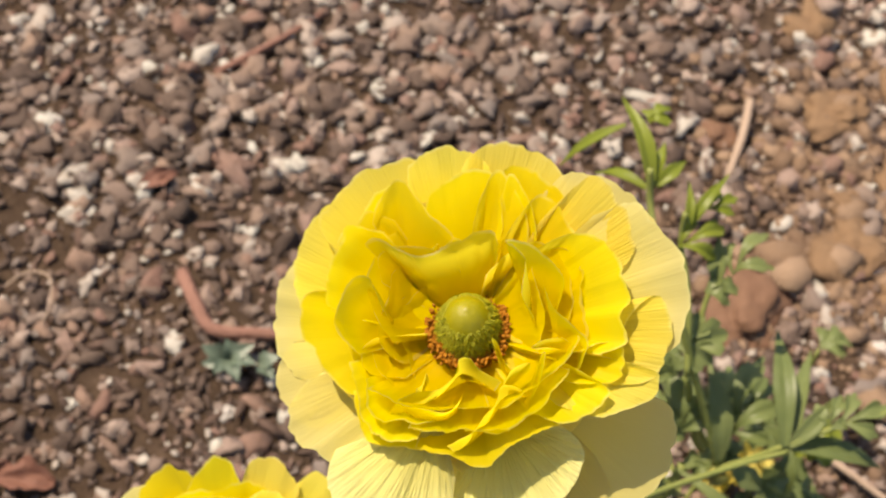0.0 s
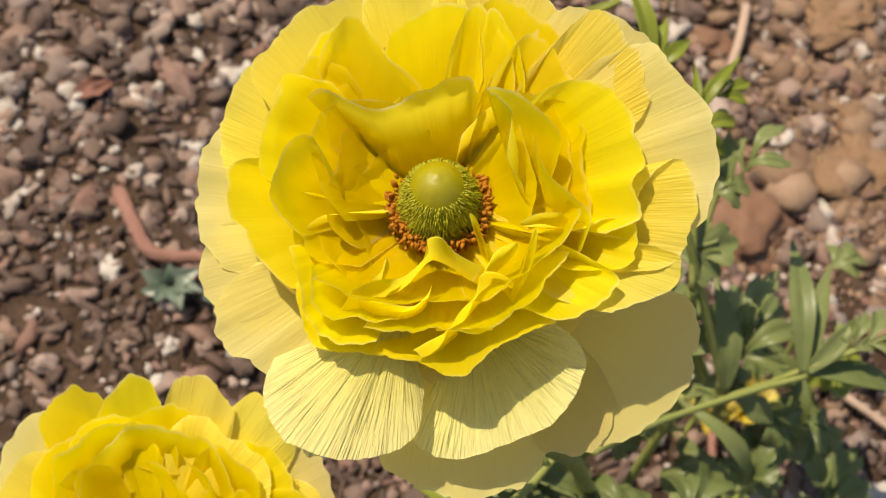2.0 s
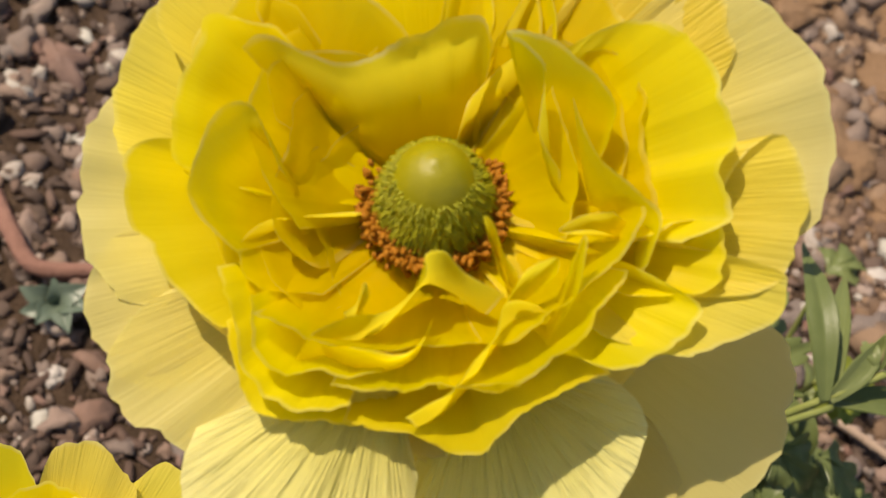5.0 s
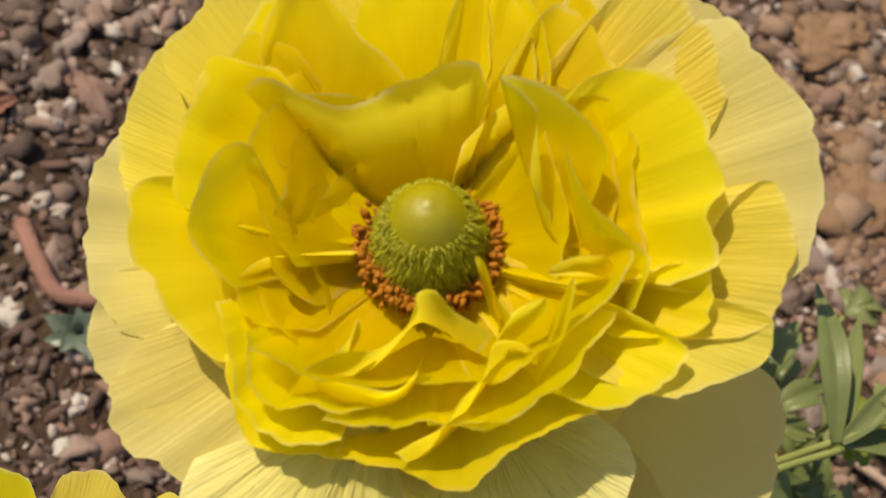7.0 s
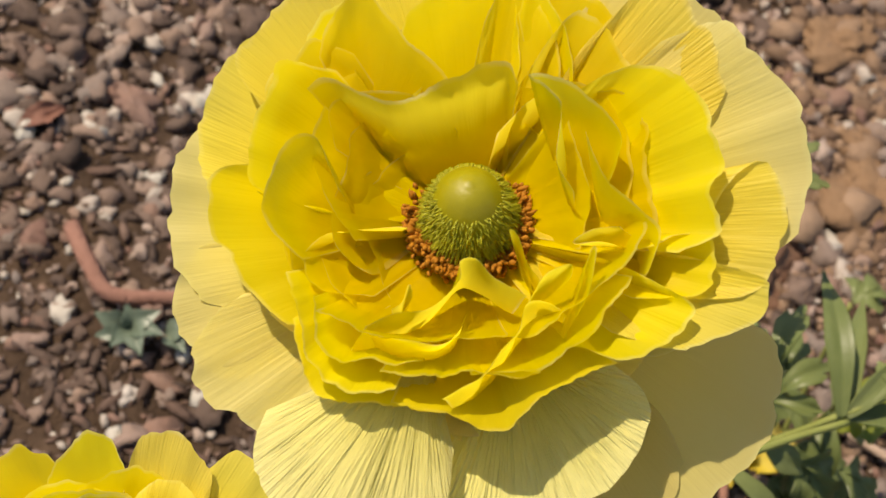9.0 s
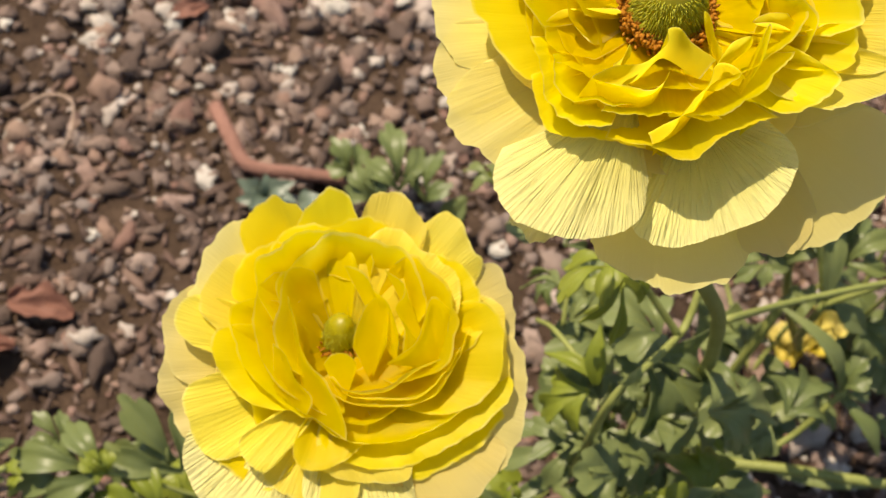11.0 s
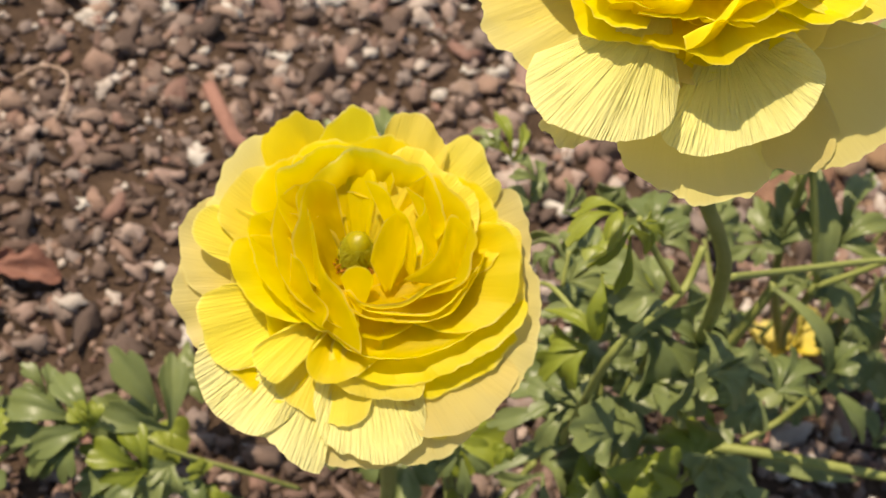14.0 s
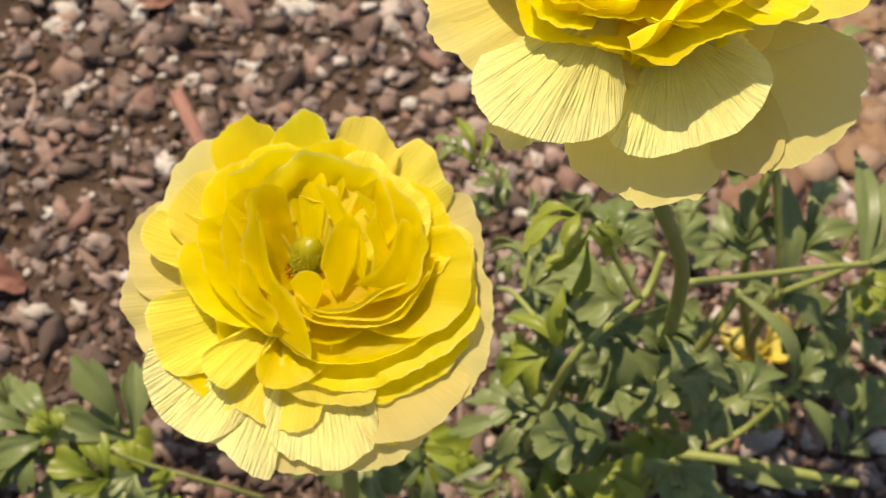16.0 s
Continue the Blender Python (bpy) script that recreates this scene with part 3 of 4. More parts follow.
# petals that fill the head from behind
A.whorl(8, 250, -26, 120, OUT, turn=0.4, spread=0.03, sag=10, ruffle=5)
A.whorl(7, 205, -8, 118, MID, turn=0.1, spread=0.04, sag=16, ruffle=5)
A.whorl(6, 165, 34, 104, INN, turn=0.55, spread=0.04, sag=24, ruffle=5)
A.whorl(6, 120, 6, 96, INN, turn=0.3, spread=0.04, sag=16, ruffle=4)
# outermost pale petals, round from the top
A.blade(PALE, [(-271, 195), (-238, 241), (-196, 285), (-145, 303), (-90, 310), (-49, 291)], -14)
A.blade(PALE, [(-109, 293), (-84, 314), (-41, 331), (2, 314), (31, 293)], 4, lip=7)
A.blade(PALE, [(-9, 298), (28, 331), (61, 337), (116, 314), (165, 278), (188, 216)], (8, 8, 30), lip=10)
A.blade(OUT, [(150, 268), (189, 283), (249, 264), (293, 230), (327, 183), (342, 119)], 30)
A.blade(OUT, [(284, 223), (322, 178), (361, 141), (374, 85), (370, 22), (340, -32)], 66, ruffle=6)
A.blade(PALE, [(-218, 261), (-264, 225), (-297, 179), (-316, 113), (-310, 66), (-279, 26)], -46)
A.blade(OUT, [(-296, 140), (-337, 99), (-351, 47), (-348, -9), (-336, -50), (-295, -86)], -60)
A.blade(OUT, [(-280, -4), (-321, -25), (-343, -76), (-340, -117), (-320, -137), (-279, -168)], -58, pleat=5)
A.blade(OUT, [(-309, -107), (-322, -160), (-293, -203), (-248, -229), (-212, -224), (-177, -198)], -50, pleat=3)
A.blade(OUT, [(219, -148), (321, -110), (365, -132), (371, -183), (354, -250), (293, -311), (212, -334)], (-40, -66, -84), ruffle=4, lip=2)
A.blade(OUT, [(129, -326), (160, -339), (200, -348), (231, -326), (252, -270)], -70)
A.blade(OUT, [(-106, -300), (-87, -349), (-50, -383), (-4, -402), (52, -409), (113, -390), (169, -326)], -66, pleat=5, ruffle=4, soft=False)
A.blade(RIB, [(-219, -310), (-206, -331), (-178, -346), (-141, -332), (-119, -313)], -60, soft=False)
A.blade(RIB, [(149, -148), (201, -207), (164, -289), (85, -329), (16, -348), (-37, -324), (-28, -258)], (20, 0, -30), root=(46, -153, -10), pleat=5, lip=2, ruffle=4, out=0.6, up=0.5)
A.blade(RIB, [(-236, -208), (-250, -256), (-227, -313), (-182, -337), (-121, -348), (-39, -319), (-23, -256)], (-36, 14, 30), root=(-64, -148, 36), pleat=13, lip=2, ruffle=5, out=0.5, up=0.6)
A.blade(PALE, [(247, -13), (282, 41), (320, 64), (344, 21), (336, -37), (305, -81)], 74, lip=2)
A.blade(PALE, [(276, -52), (316, -66), (324, -76), (319, -102), (285, -124), (217, -143)], 76, lip=3)
A.blade(PALE, [(182, 254), (204, 264), (236, 249), (265, 214), (278, 175), (275, 126)], 56, lip=10)
# middle petals
A.blade(MID, [(-258, 72), (-299, 59), (-297, 2), (-276, -35), (-234, -92), (-197, -111)], 6, lip=3)
A.blade(MID, [(-203, 179), (-223, 147), (-239, 120), (-248, 51), (-229, 36)], 44, lip=12, ruffle=9)
A.blade(MID, [(-182, 208), (-203, 175), (-219, 138), (-229, 90), (-219, 58)], 36, ruffle=8)
A.blade(MID, [(-239, 36), (-224, 20), (-213, -6), (-195, -32), (-177, -59)], 40, root=(-119, -13, -10), lip=5)
A.blade(MID, [(-232, 129), (-222, 164), (-193, 184), (-158, 186), (-131, 176), (-143, 154)], 30, lip=8)
A.blade(MID, [(-193, 185), (-185, 215), (-165, 241), (-143, 254), (-118, 249)], 26)
A.blade(MID, [(-172, 187), (-152, 236), (-126, 261), (-93, 225), (-63, 190), (-32, 159)], (46, 52, 60), root=(-114, 92, 0), lip=9, ruffle=5)
A.blade(MID, [(-78, 228), (-59, 250), (-19, 276), (28, 285), (50, 253)], 36, lip=5)
A.blade(MID, [(15, 226), (43, 281), (70, 256), (89, 216), (99, 172)], 44, lip=10, ruffle=7)
A.blade(MID, [(55, 236), (70, 273), (99, 236), (112, 191), (114, 139)], 48, root=(96, 62, 0), lip=9, ruffle=7)
A.blade(MID, [(60, 284), (95, 289), (140, 259), (174, 224), (194, 174)], 28, ruffle=7)
A.blade(MID, [(94, 215), (119, 235), (148, 220), (163, 193), (178, 158), (174, 124)], 52, lip=9, ruffle=7)
A.blade(MID, [(170, 167), (218, 156), (249, 119), (268, 58), (252, 31), (262, -14)], (80, 104, 96), lip=7, ruffle=6)
A.blade(MID, [(188, -32), (213, -20), (242, -17), (264, -29), (263, -63), (241, -84)], 80, lip=3)
A.blade(MID, [(202, -74), (235, -98), (224, -121), (196, -141), (153, -154)], 84, lip=4)
A.blade(INN, [(-161, 125), (-140, 144), (-97, 147), (-55, 136)], 50, lip=3)
A.blade(INN, [(64, 135), (113, 155), (157, 125), (173, 57), (161, -12)], 60, lip=4, ruffle=6)
# front middle petals, their rims facing up
A.blade(MID, [(-202, -104), (-197, -140), (-183, -182), (-151, -198), (-93, -201), (-34, -211)], (14, 28, 58), out=0.85, up=0.2, lip=5, ruffle=4, soft=False)
A.blade(MID, [(-93, -197), (-23, -215), (28, -227), (72, -191), (120, -167), (153, -156)], (56, 84, 76), out=0.85, up=0.2, lip=6, ruffle=5, soft=False)
A.blade(MID, [(-203, -53), (-192, -106), (-183, -153), (-154, -178), (-122, -186), (-87, -182)], (50, 64, 80), out=0.85, up=0.2, lip=7, ruffle=5, soft=False)
A.blade(INN, [(-177, -83), (-171, -130), (-146, -155), (-116, -150), (-88, -159), (-58, -154)], (70, 80, 88), out=0.85, up=0.15, lip=6, ruffle=4, soft=False)
A.blade(INN, [(-105, -165), (-47, -170), (-7, -166), (39, -173), (68, -167)], (84, 92, 94), out=0.85, up=0.15, lip=5, ruffle=3, soft=False)
A.blade(INN, [(-8, -168), (56, -164), (108, -138), (141, -98), (169, -63)], (94, 100, 94), out=0.85, up=0.15, lip=8, ruffle=4, soft=False)
# bowl round the pistil
A.blade(INN, [(-181, 145), (-158, 151), (-126, 137), (-84, 123), (-24, 144), (33, 164), (47, 140)], (64, 104, 98), lip=10, ruffle=2, soft=False, up=0.2, wide=1.1)
A.blade(INN, [(-132, -21), (-163, 23), (-179, 86), (-166, 131)], 60, lip=2, ruffle=3, soft=False)
A.blade(INN, [(-187, -41), (-218, -11), (-229, 32), (-208, 72), (-175, 88), (-150, 33)], (56, 84, 88), root=(-126, -9, 20), lip=9, ruffle=4, wide=0.5)
A.blade(INN, [(-135, -9), (-167, -14), (-187, -33), (-184, -59), (-162, -77)], 42, lip=3, ruffle=3)
A.blade(INN, [(-188, -51), (-172, -99), (-148, -108), (-122, -103), (-92, -91)], 34, root=(-78, -49, -10), lip=4)
A.blade(INN, [(117, -32), (127, 27), (112, 86), (98, 135)], 66, lip=2, ruffle=3, soft=False)
A.blade(INN, [(152, 144), (179, 129), (191, 100), (186, 51), (198, -2)], (66, 72, 66), lip=8)
A.blade(INN, [(108, 26), (87, 62), (91, 125), (58, 150), (101, 143), (157, 96), (154, 54)], (104, 112, 96), root=(130, -9, 10), lip=8, ruffle=3)
A.blade(INN, [(122, 92), (131, 58), (148, 28), (172, 9), (196, -22), (187, -62)], (100, 108, 98), root=(170, -78, 10), lip=10, ruffle=3)
A.blade(INN, [(158, -10), (122, -16), (104, -30), (134, -28), (160, -33)], 100, root=(180, -32, 70), lip=2, ruffle=2, wide=0.8)
A.blade(INN, [(27, -132), (91, -105), (138, -69), (169, -35), (179, -11), (163, 7)], (98, 106, 100), out=0.9, up=0.15, lip=10, ruffle=4, soft=False)
A.blade(INN, [(-39, -194), (-2, -173), (21, -143), (41, -121), (50, -92), (76, -91), (96, -107)], (96, 108, 104), stand=1.2, lip=8, ruffle=3)
A.blade(INN, [(-173, -99), (-139, -113), (-116, -125), (-65, -135), (-25, -132), (33, -126)], (92, 100, 100), out=0.9, up=0.15, lip=4, ruffle=3, soft=False)
# small petals in front of the pistil
A.blade(INN, [(-120, -117), (-93, -104), (-54, -99), (-20, -69), (-19, -47), (-2, -44), (17, -66), (53, -85)], (98, 112, 106), stand=1.45, lip=5, ruffle=2)
A.blade(INN, [(-118, -121), (-71, -133), (-40, -137), (-21, -123), (-12, -103)], (98, 106, 110), stand=1.2, lip=8, ruffle=2)
A.blade(INN, [(-93, -101), (-82, -94), (-75, -76), (-71, -88), (-79, -101)], (100, 110, 96), root=(-84, -113, 70), lip=2, ruffle=1, wide=0.8)
A.blade(INN, [(58, -87), (72, -65), (98, -55), (97, -70), (79, -87)], (110, 118, 108), root=(59, -100, 80), lip=2, ruffle=2, wide=0.8)
A.blade(INN, [(104, -98), (112, -70), (119, -43), (125, -41), (119, -81), (107, -110)], (112, 120, 106), root=(94, -123, 80), lip=3, ruffle=2, wide=0.8)
A.blade(INN, [(52, -61), (44, -38), (37, -14), (47, -21), (57, -49), (72, -67)], (70, 80, 70), root=(68, -76, 30), lip=2, ruffle=1, wide=0.8)
A.pistil(np.array([-2, 2, -6]), (-0.06, 0.36, 0.93), 54, 98, 1500, 64, 640)

# the lower flower, fuller, its pistil half hidden
SECOND = (-0.0282, -0.0450, 0.192)
second_plant = plant_at(-0.012, -0.005, "ranunculus with a full ruffled yellow flower, its middle half closed")
B = Head(second_plant, second_plant.location, SECOND, (0.8709, 0.4740, 0.1297), (-0.4775, 0.7539, 0.4512), (0.1161, -0.4549, 0.8829), 0.0001163, low=-140, floor=-104, fill=(0.4, 0.75, 0.95))
stem(second_plant, [(-29.5, -38.0, 178.0), (-25.0, -33.0, 156.0), (-18.0, -24.0, 110.0), (-14.0, -10.0, 50.0), (-12.0, -5.0, -4.0)], 2.0, 2.2)
# petals that fill the head from behind
B.whorl(7, 215, -120, 120, OUT, turn=0.4, spread=0.03, sag=4, ruffle=5, start=-130)
B.whorl(7, 170, -88, 112, MID, turn=0.1, spread=0.04, sag=6, ruffle=5, start=-120)
B.whorl(6, 120, -70, 100, INN, centre=(15, 15), turn=0.3, spread=0.04, sag=10, ruffle=4, start=-110)
# outermost petals, round from the top
B.blade(OUT, [(-254, 115), (-241, 148), (-229, 185), (-194, 234), (-154, 254), (-123, 261)], -77)
B.blade(MID, [(-164, 231), (-134, 268), (-106, 283), (-88, 272), (-63, 258), (-43, 232)], -62, lip=4)
B.blade(MID, [(-69, 229), (-53, 257), (-18, 288), (13, 282), (26, 256), (32, 230)], -49, lip=4)
B.blade(PALE, [(32, 219), (51, 264), (78, 281), (105, 275), (129, 246), (140, 204)], -47, lip=10)
B.blade(PALE, [(120, 208), (151, 231), (180, 241), (204, 219), (216, 182), (236, 156)], -62, lip=7)
B.blade(OUT, [(203, 139), (254, 156), (276, 124), (288, 77), (282, 26), (251, -5)], -79)
B.blade(OUT, [(262, 46), (294, 5), (302, -36), (294, -103), (272, -158), (236, -198)], -77)
B.blade(OUT, [(261, -159), (230, -208), (194, -241), (143, -260), (94, -257), (74, -218)], -72, lip=2)
B.blade(OUT, [(196, -237), (160, -275), (125, -297), (65, -305), (25, -296)], -87)
B.blade(RIB, [(-78, -208), (-65, -259), (-35, -282), (33, -304), (78, -285), (105, -248)], -67, pleat=7, lip=2)
B.blade(OUT, [(-64, -276), (-54, -303), (-10, -310), (35, -311), (65, -296)], -84)
B.blade(RIB, [(-246, -197), (-192, -250), (-153, -264), (-86, -318), (-59, -301), (-62, -247)], -72, pleat=7, lip=2)
B.blade(RIB, [(-247, -88), (-271, -118), (-267, -163), (-249, -205), (-192, -252), (-143, -247)], -69, pleat=6, lip=2)
B.blade(OUT, [(-274, 57), (-304, 21), (-310, -23), (-297, -60), (-277, -100), (-242, -125)], -94, pleat=3)
B.blade(OUT, [(-224, 148), (-274, 127), (-296, 96), (-297, 45), (-288, 4), (-253, -26)], -84)
# middle petals
B.blade(PALE, [(-173, 1), (-233, -14), (-263, -34), (-264, -74), (-246, -124), (-212, -149)], -64, pleat=4, lip=3)
B.blade(MID, [(-252, -98), (-235, -135), (-192, -172), (-163, -197), (-128, -202), (-94, -168)], -74, lip=2)
B.blade(PALE, [(-114, -81), (-163, -107), (-178, -129), (-161, -158), (-134, -172), (-94, -136)], -48, pleat=6, lip=3)
B.blade(PALE, [(-143, -178), (-114, -206), (-64, -235), (-20, -242), (9, -226), (20, -178)], -69, lip=2, pleat=3)
B.blade(PALE, [(-65, -149), (-45, -174), (-15, -189), (34, -199), (93, -199), (104, -160)], -59, pleat=5, lip=2)
B.blade(PALE, [(41, -197), (75, -247), (105, -261), (140, -258), (95, -207)], -82, lip=3)
B.blade(MID, [(-75, -101), (-88, -129), (-86, -158), (-60, -174), (-16, -165), (24, -136)], -47, lip=4)
B.blade(MID, [(-30, -150), (34, -176), (103, -173), (173, -143), (234, -106), (276, -50)], -52, lip=3)
B.blade(MID, [(104, -198), (165, -179), (226, -139), (257, -98)], -69)
B.blade(PALE, [(237, -29), (272, -49), (269, 12), (268, 74), (235, 99), (189, 104)], -62, lip=3)
B.blade(PALE, [(-247, 40), (-274, 70), (-275, 100), (-253, 119), (-208, 116)], -54)
B.blade(PALE, [(-228, 89), (-225, 134), (-194, 176), (-144, 186), (-114, 171)], -47, lip=4)
B.blade(MID, [(-183, 68), (-210, 53), (-208, 7), (-178, -42), (-124, -72)], -42, lip=4)
B.blade(MID, [(-154, 98), (-179, 118), (-164, 169), (-129, 195), (-84, 200)], -39, lip=4)
B.blade(MID, [(-114, 189), (-89, 215), (-54, 226), (-24, 226), (6, 206)], -38, lip=5)
B.blade(MID, [(-24, 216), (16, 232), (57, 237), (92, 207)], -38, lip=4)
B.blade(PALE, [(76, 216), (109, 206), (136, 170), (186, 139), (191, 98), (183, 63)], -33, lip=9)
B.blade(MID, [(148, 173), (198, 152), (223, 111), (232, 60), (215, 19)], -44, lip=4)
B.blade(INN, [(-154, 107), (-181, 86), (-177, 36), (-144, -24), (-75, -83)], -34, lip=5)
B.blade(INN, [(-104, -43), (-21, -122), (43, -137), (112, -130), (187, -93), (247, -43)], (-39, -36, -33), root=(6, -27, -72), out=1.0, lip=-4)
B.blade(MID, [(142, -93), (202, -83), (253, -38), (262, 28), (246, 77), (206, 89)], (-37, -33, -36), lip=4)
B.blade(INN, [(-106, 151), (-137, 120), (-142, 55), (-126, -5), (-80, -55), (-31, -84)], -26, lip=6)
B.blade(INN, [(-56, -35), (8, -70), (86, -78), (146, -63), (187, -5), (208, 41)], (-24, -22, -23), root=(47, 13, -72), out=1.05, lip=-5)
B.blade(INN, [(-134, 114), (-134, 170), (-104, 186), (-65, 212), (-10, 212), (35, 202)], -22, lip=6)
# inner petals
B.blade(INN, [(-100, 133), (-65, 169), (-11, 206), (44, 191), (94, 176), (125, 134), (135, 84)], (-13, -8, -15), lip=9, up=0.12, ruffle=3)
B.blade(INN, [(-75, 153), (-91, 137), (-98, 92), (-107, 44), (-90, 2)], -11, lip=10)
B.blade(INN, [(-88, 109), (-73, 51), (-66, 6), (-35, -36), (-10, -87), (-5, -128)], (-3, 0, -8), root=(-65, -72, -42), lip=10, ruffle=3)
B.blade(INN, [(-115, 32), (-95, 14), (-78, -28), (-59, -59), (-66, -86)], (-8, -5, -11), root=(-114, -42, -42), lip=6)
B.blade(INN, [(124, 160), (168, 114), (182, 84), (180, 29), (165, -11), (121, -34)], -12, lip=10)
B.blade(INN, [(176, 72), (147, 90), (134, 53), (120, 25), (100, 4), (73, -10)], (-5, -1, -6), root=(158, -13, -32), lip=9, ruffle=3)
B.blade(INN, [(73, 144), (101, 122), (104, 99), (89, 79), (102, 44), (99, 7)], (-3, 1, -7), root=(138, 7, -32), lip=9, ruffle=3)
B.blade(INN, [(6, 156), (43, 131), (55, 105), (75, 89), (87, 53), (90, 27)], (-3, 1, -5), root=(83, -3, -32), lip=9, ruffle=3)
B.blade(INN, [(15, 20), (22, 48), (38, 82), (58, 97), (74, 82), (70, 22)], (-8, -3, -8), root=(43, -24, -32), lip=4, ruffle=2)
B.blade(INN, [(-34, -6), (-19, 9), (5, 9), (19, -8), (11, -36)], (-17, -13, -16), root=(-4, -64, -32), lip=3, ruffle=2)
B.blade(INN, [(-24, -25), (-5, -45), (27, -54), (71, -49), (112, -23), (155, -5)], (-13, -8, -7), root=(55, -10, -52), out=1.25, lip=-6, ruffle=3)
B.blade(INN, [(-22, -36), (13, -60), (71, -66), (120, -64), (160, -31), (191, 14)], (-20, -16, -13), root=(67, 2, -67), out=1.1, lip=-5, ruffle=3)
B.pistil(np.array([-12, 46, -112]), (0.24, 0.42, 0.87), 30, 58, 900, 42, 160)

# ---- leaves and side stems ----
side_shoots = plant_at(0.075, 0.150, "leafy ranunculus shoots without flowers, growing beside the open flower")
low_plant = plant_at(-0.045, -0.005, "low young ranunculus leaves close to the soil")
edge_plant = plant_at(-0.160, -0.045, "bright green ranunculus leaf tuft near the bed's edge")
small_plant = plant_at(-0.060, 0.110, "small ranunculus leaf tuft in the shade of the flowers")
grey_plant = plant_at(-0.115, 0.105, "low grey-green weed with small round leaves")
tagged(grey_plant, category="weed", group="weeds")
plant = main_plant
stem(plant, [(21.0, 22.8, 70.0), (21.1, 14.2, 95.0), (21.7, 8.0, 138.0), (29.7, 31.9, 138.0), (29.6, 42.2, 146.0)], 1.2, 1.0)
stem(plant, [(29.7, 31.9, 138.0), (18.6, 31.1, 150.0), (12.7, 28.3, 160.0)], 1.0, 0.8)
stem(plant, [(37.8, 33.2, 150.0), (51.4, 57.3, 135.0), (69.7, 79.1, 128.0), (81.5, 91.2, 125.0)], 1.0, 0.8)
stem(plant, [(55.9, 93.2, 90.0), (54.7, 89.4, 75.0), (51.8, 85.0, 40.0)], 1.7, 1.4)
stem(plant, [(43.2, 60.8, 34.0), (59.3, 64.5, 40.0), (76.8, 69.6, 44.0), (96.3, 75.4, 46.0), (115.7, 81.1, 48.0)], 1.9, 1.5)
stem(plant, [(70.7, 70.1, 44.0), (77.9, 78.6, 52.0), (82.1, 83.6, 66.0), (84.7, 87.4, 72.0)], 1.1, 0.9)
stem(plant, [(16.5, 17.8, 125.0), (1.8, 29.7, 120.0), (-4.4, 37.2, 110.0)], 0.8, 0.6)
stem(plant, [(2.7, 33.6, 118.0), (0.2, 39.5, 125.0)], 0.7, 0.6)
stem(plant, [(43.2, 60.8, 34.0), (41.0, 52.2, 4.0)], 1.8, 1.4)
stem(plant, [(50.0, 61.2, 40.0), (49.6, 63.6, 55.0)], 1.8, 1.4)
leaf(plant, (9.6, 22.0, 168.0), (0.5, 7.5, 166.0), 3.1, "lobed", LEAF_YOUNG)
leaf(plant, (11.4, 20.2, 168.0), (16.0, 12.3, 150.0), 4.3, "split", LEAF_YOUNG)
leaf(plant, (13.2, 19.9, 168.0), (19.8, 23.4, 164.0), 2.1, "lobed", LEAF_YOUNG)
leaf(plant, (16.5, 15.5, 128.0), (11.5, 22.9, 140.0), 3.1, "lance", LEAF_YOUNG)
leaf(plant, (16.3, 17.7, 126.0), (1.5, 20.4, 124.0), 2.5, "lance", LEAF_YOUNG)
leaf(plant, (16.8, 18.0, 122.0), (6.5, 13.6, 106.0), 4.9, "lobed", LEAF_YOUNG)
leaf(plant, (20.0, 17.6, 96.0), (1.2, 4.5, 88.0), 3.7, "lobed", LEAF)
leaf(plant, (19.7, 19.1, 97.0), (1.3, 13.0, 92.0), 3.4, "lobed", LEAF)
leaf(plant, (20.4, 22.7, 72.0), (6.5, 3.8, 66.0), 2.8, "lance", LEAF)
leaf(plant, (20.8, 20.3, 58.0), (17.3, 8.3, 40.0), 3.4, "lobed", LEAF)
leaf(plant, (9.0, 5.8, 84.0), (7.9, -0.2, 80.0), 1.7, "lobed", LEAF_YOUNG)
leaf(plant, (22.7, 18.9, 92.0), (31.1, 11.8, 82.0), 3.7, "lance", LEAF)
leaf(plant, (19.4, 38.2, 118.0), (54.2, 37.8, 92.0), 9.8, "lobed", LEAF)
leaf(plant, (46.3, 45.9, 80.0), (61.1, 50.7, 84.0), 2.3, "lobed", LEAF_YOUNG)
leaf(plant, (23.8, 16.5, 110.0), (29.5, 15.8, 96.0), 2.9, "lobed", LEAF)
leaf(plant, (48.0, 98.3, 100.0), (40.4, 88.0, 96.0), 3.2, "lobed", LEAF)
leaf(plant, (82.0, 84.1, 74.0), (57.3, 89.1, 96.0), 3.5, "lance", LEAF)
leaf(plant, (82.8, 84.7, 74.0), (84.7, 93.1, 84.0), 3.8, "lobed", LEAF)
leaf(plant, (87.8, 82.6, 70.0), (102.1, 77.7, 62.0), 3.6, "lance", LEAF)
leaf(plant, (44.0, 57.3, 40.0), (50.6, 45.4, 30.0), 5.6, "lobed", LEAF)
leaf(plant, (31.1, 42.4, 50.0), (40.4, 38.1, 24.0), 8.6, "lobed", LEAF)
leaf(plant, (-7.7, 61.9, 110.0), (-4.6, 79.2, 104.0), 3.1, "lobed", LEAF)
leaf(plant, (1.3, 41.2, 118.0), (-11.7, 51.7, 110.0), 3.7, "lobed", LEAF)
leaf(plant, (3.1, 34.7, 118.0), (10.3, 45.3, 122.0), 3.9, "lobed", LEAF)
leaf(plant, (-3.7, 57.9, 100.0), (-9.3, 55.3, 92.0), 3.9, "lobed", LEAF)
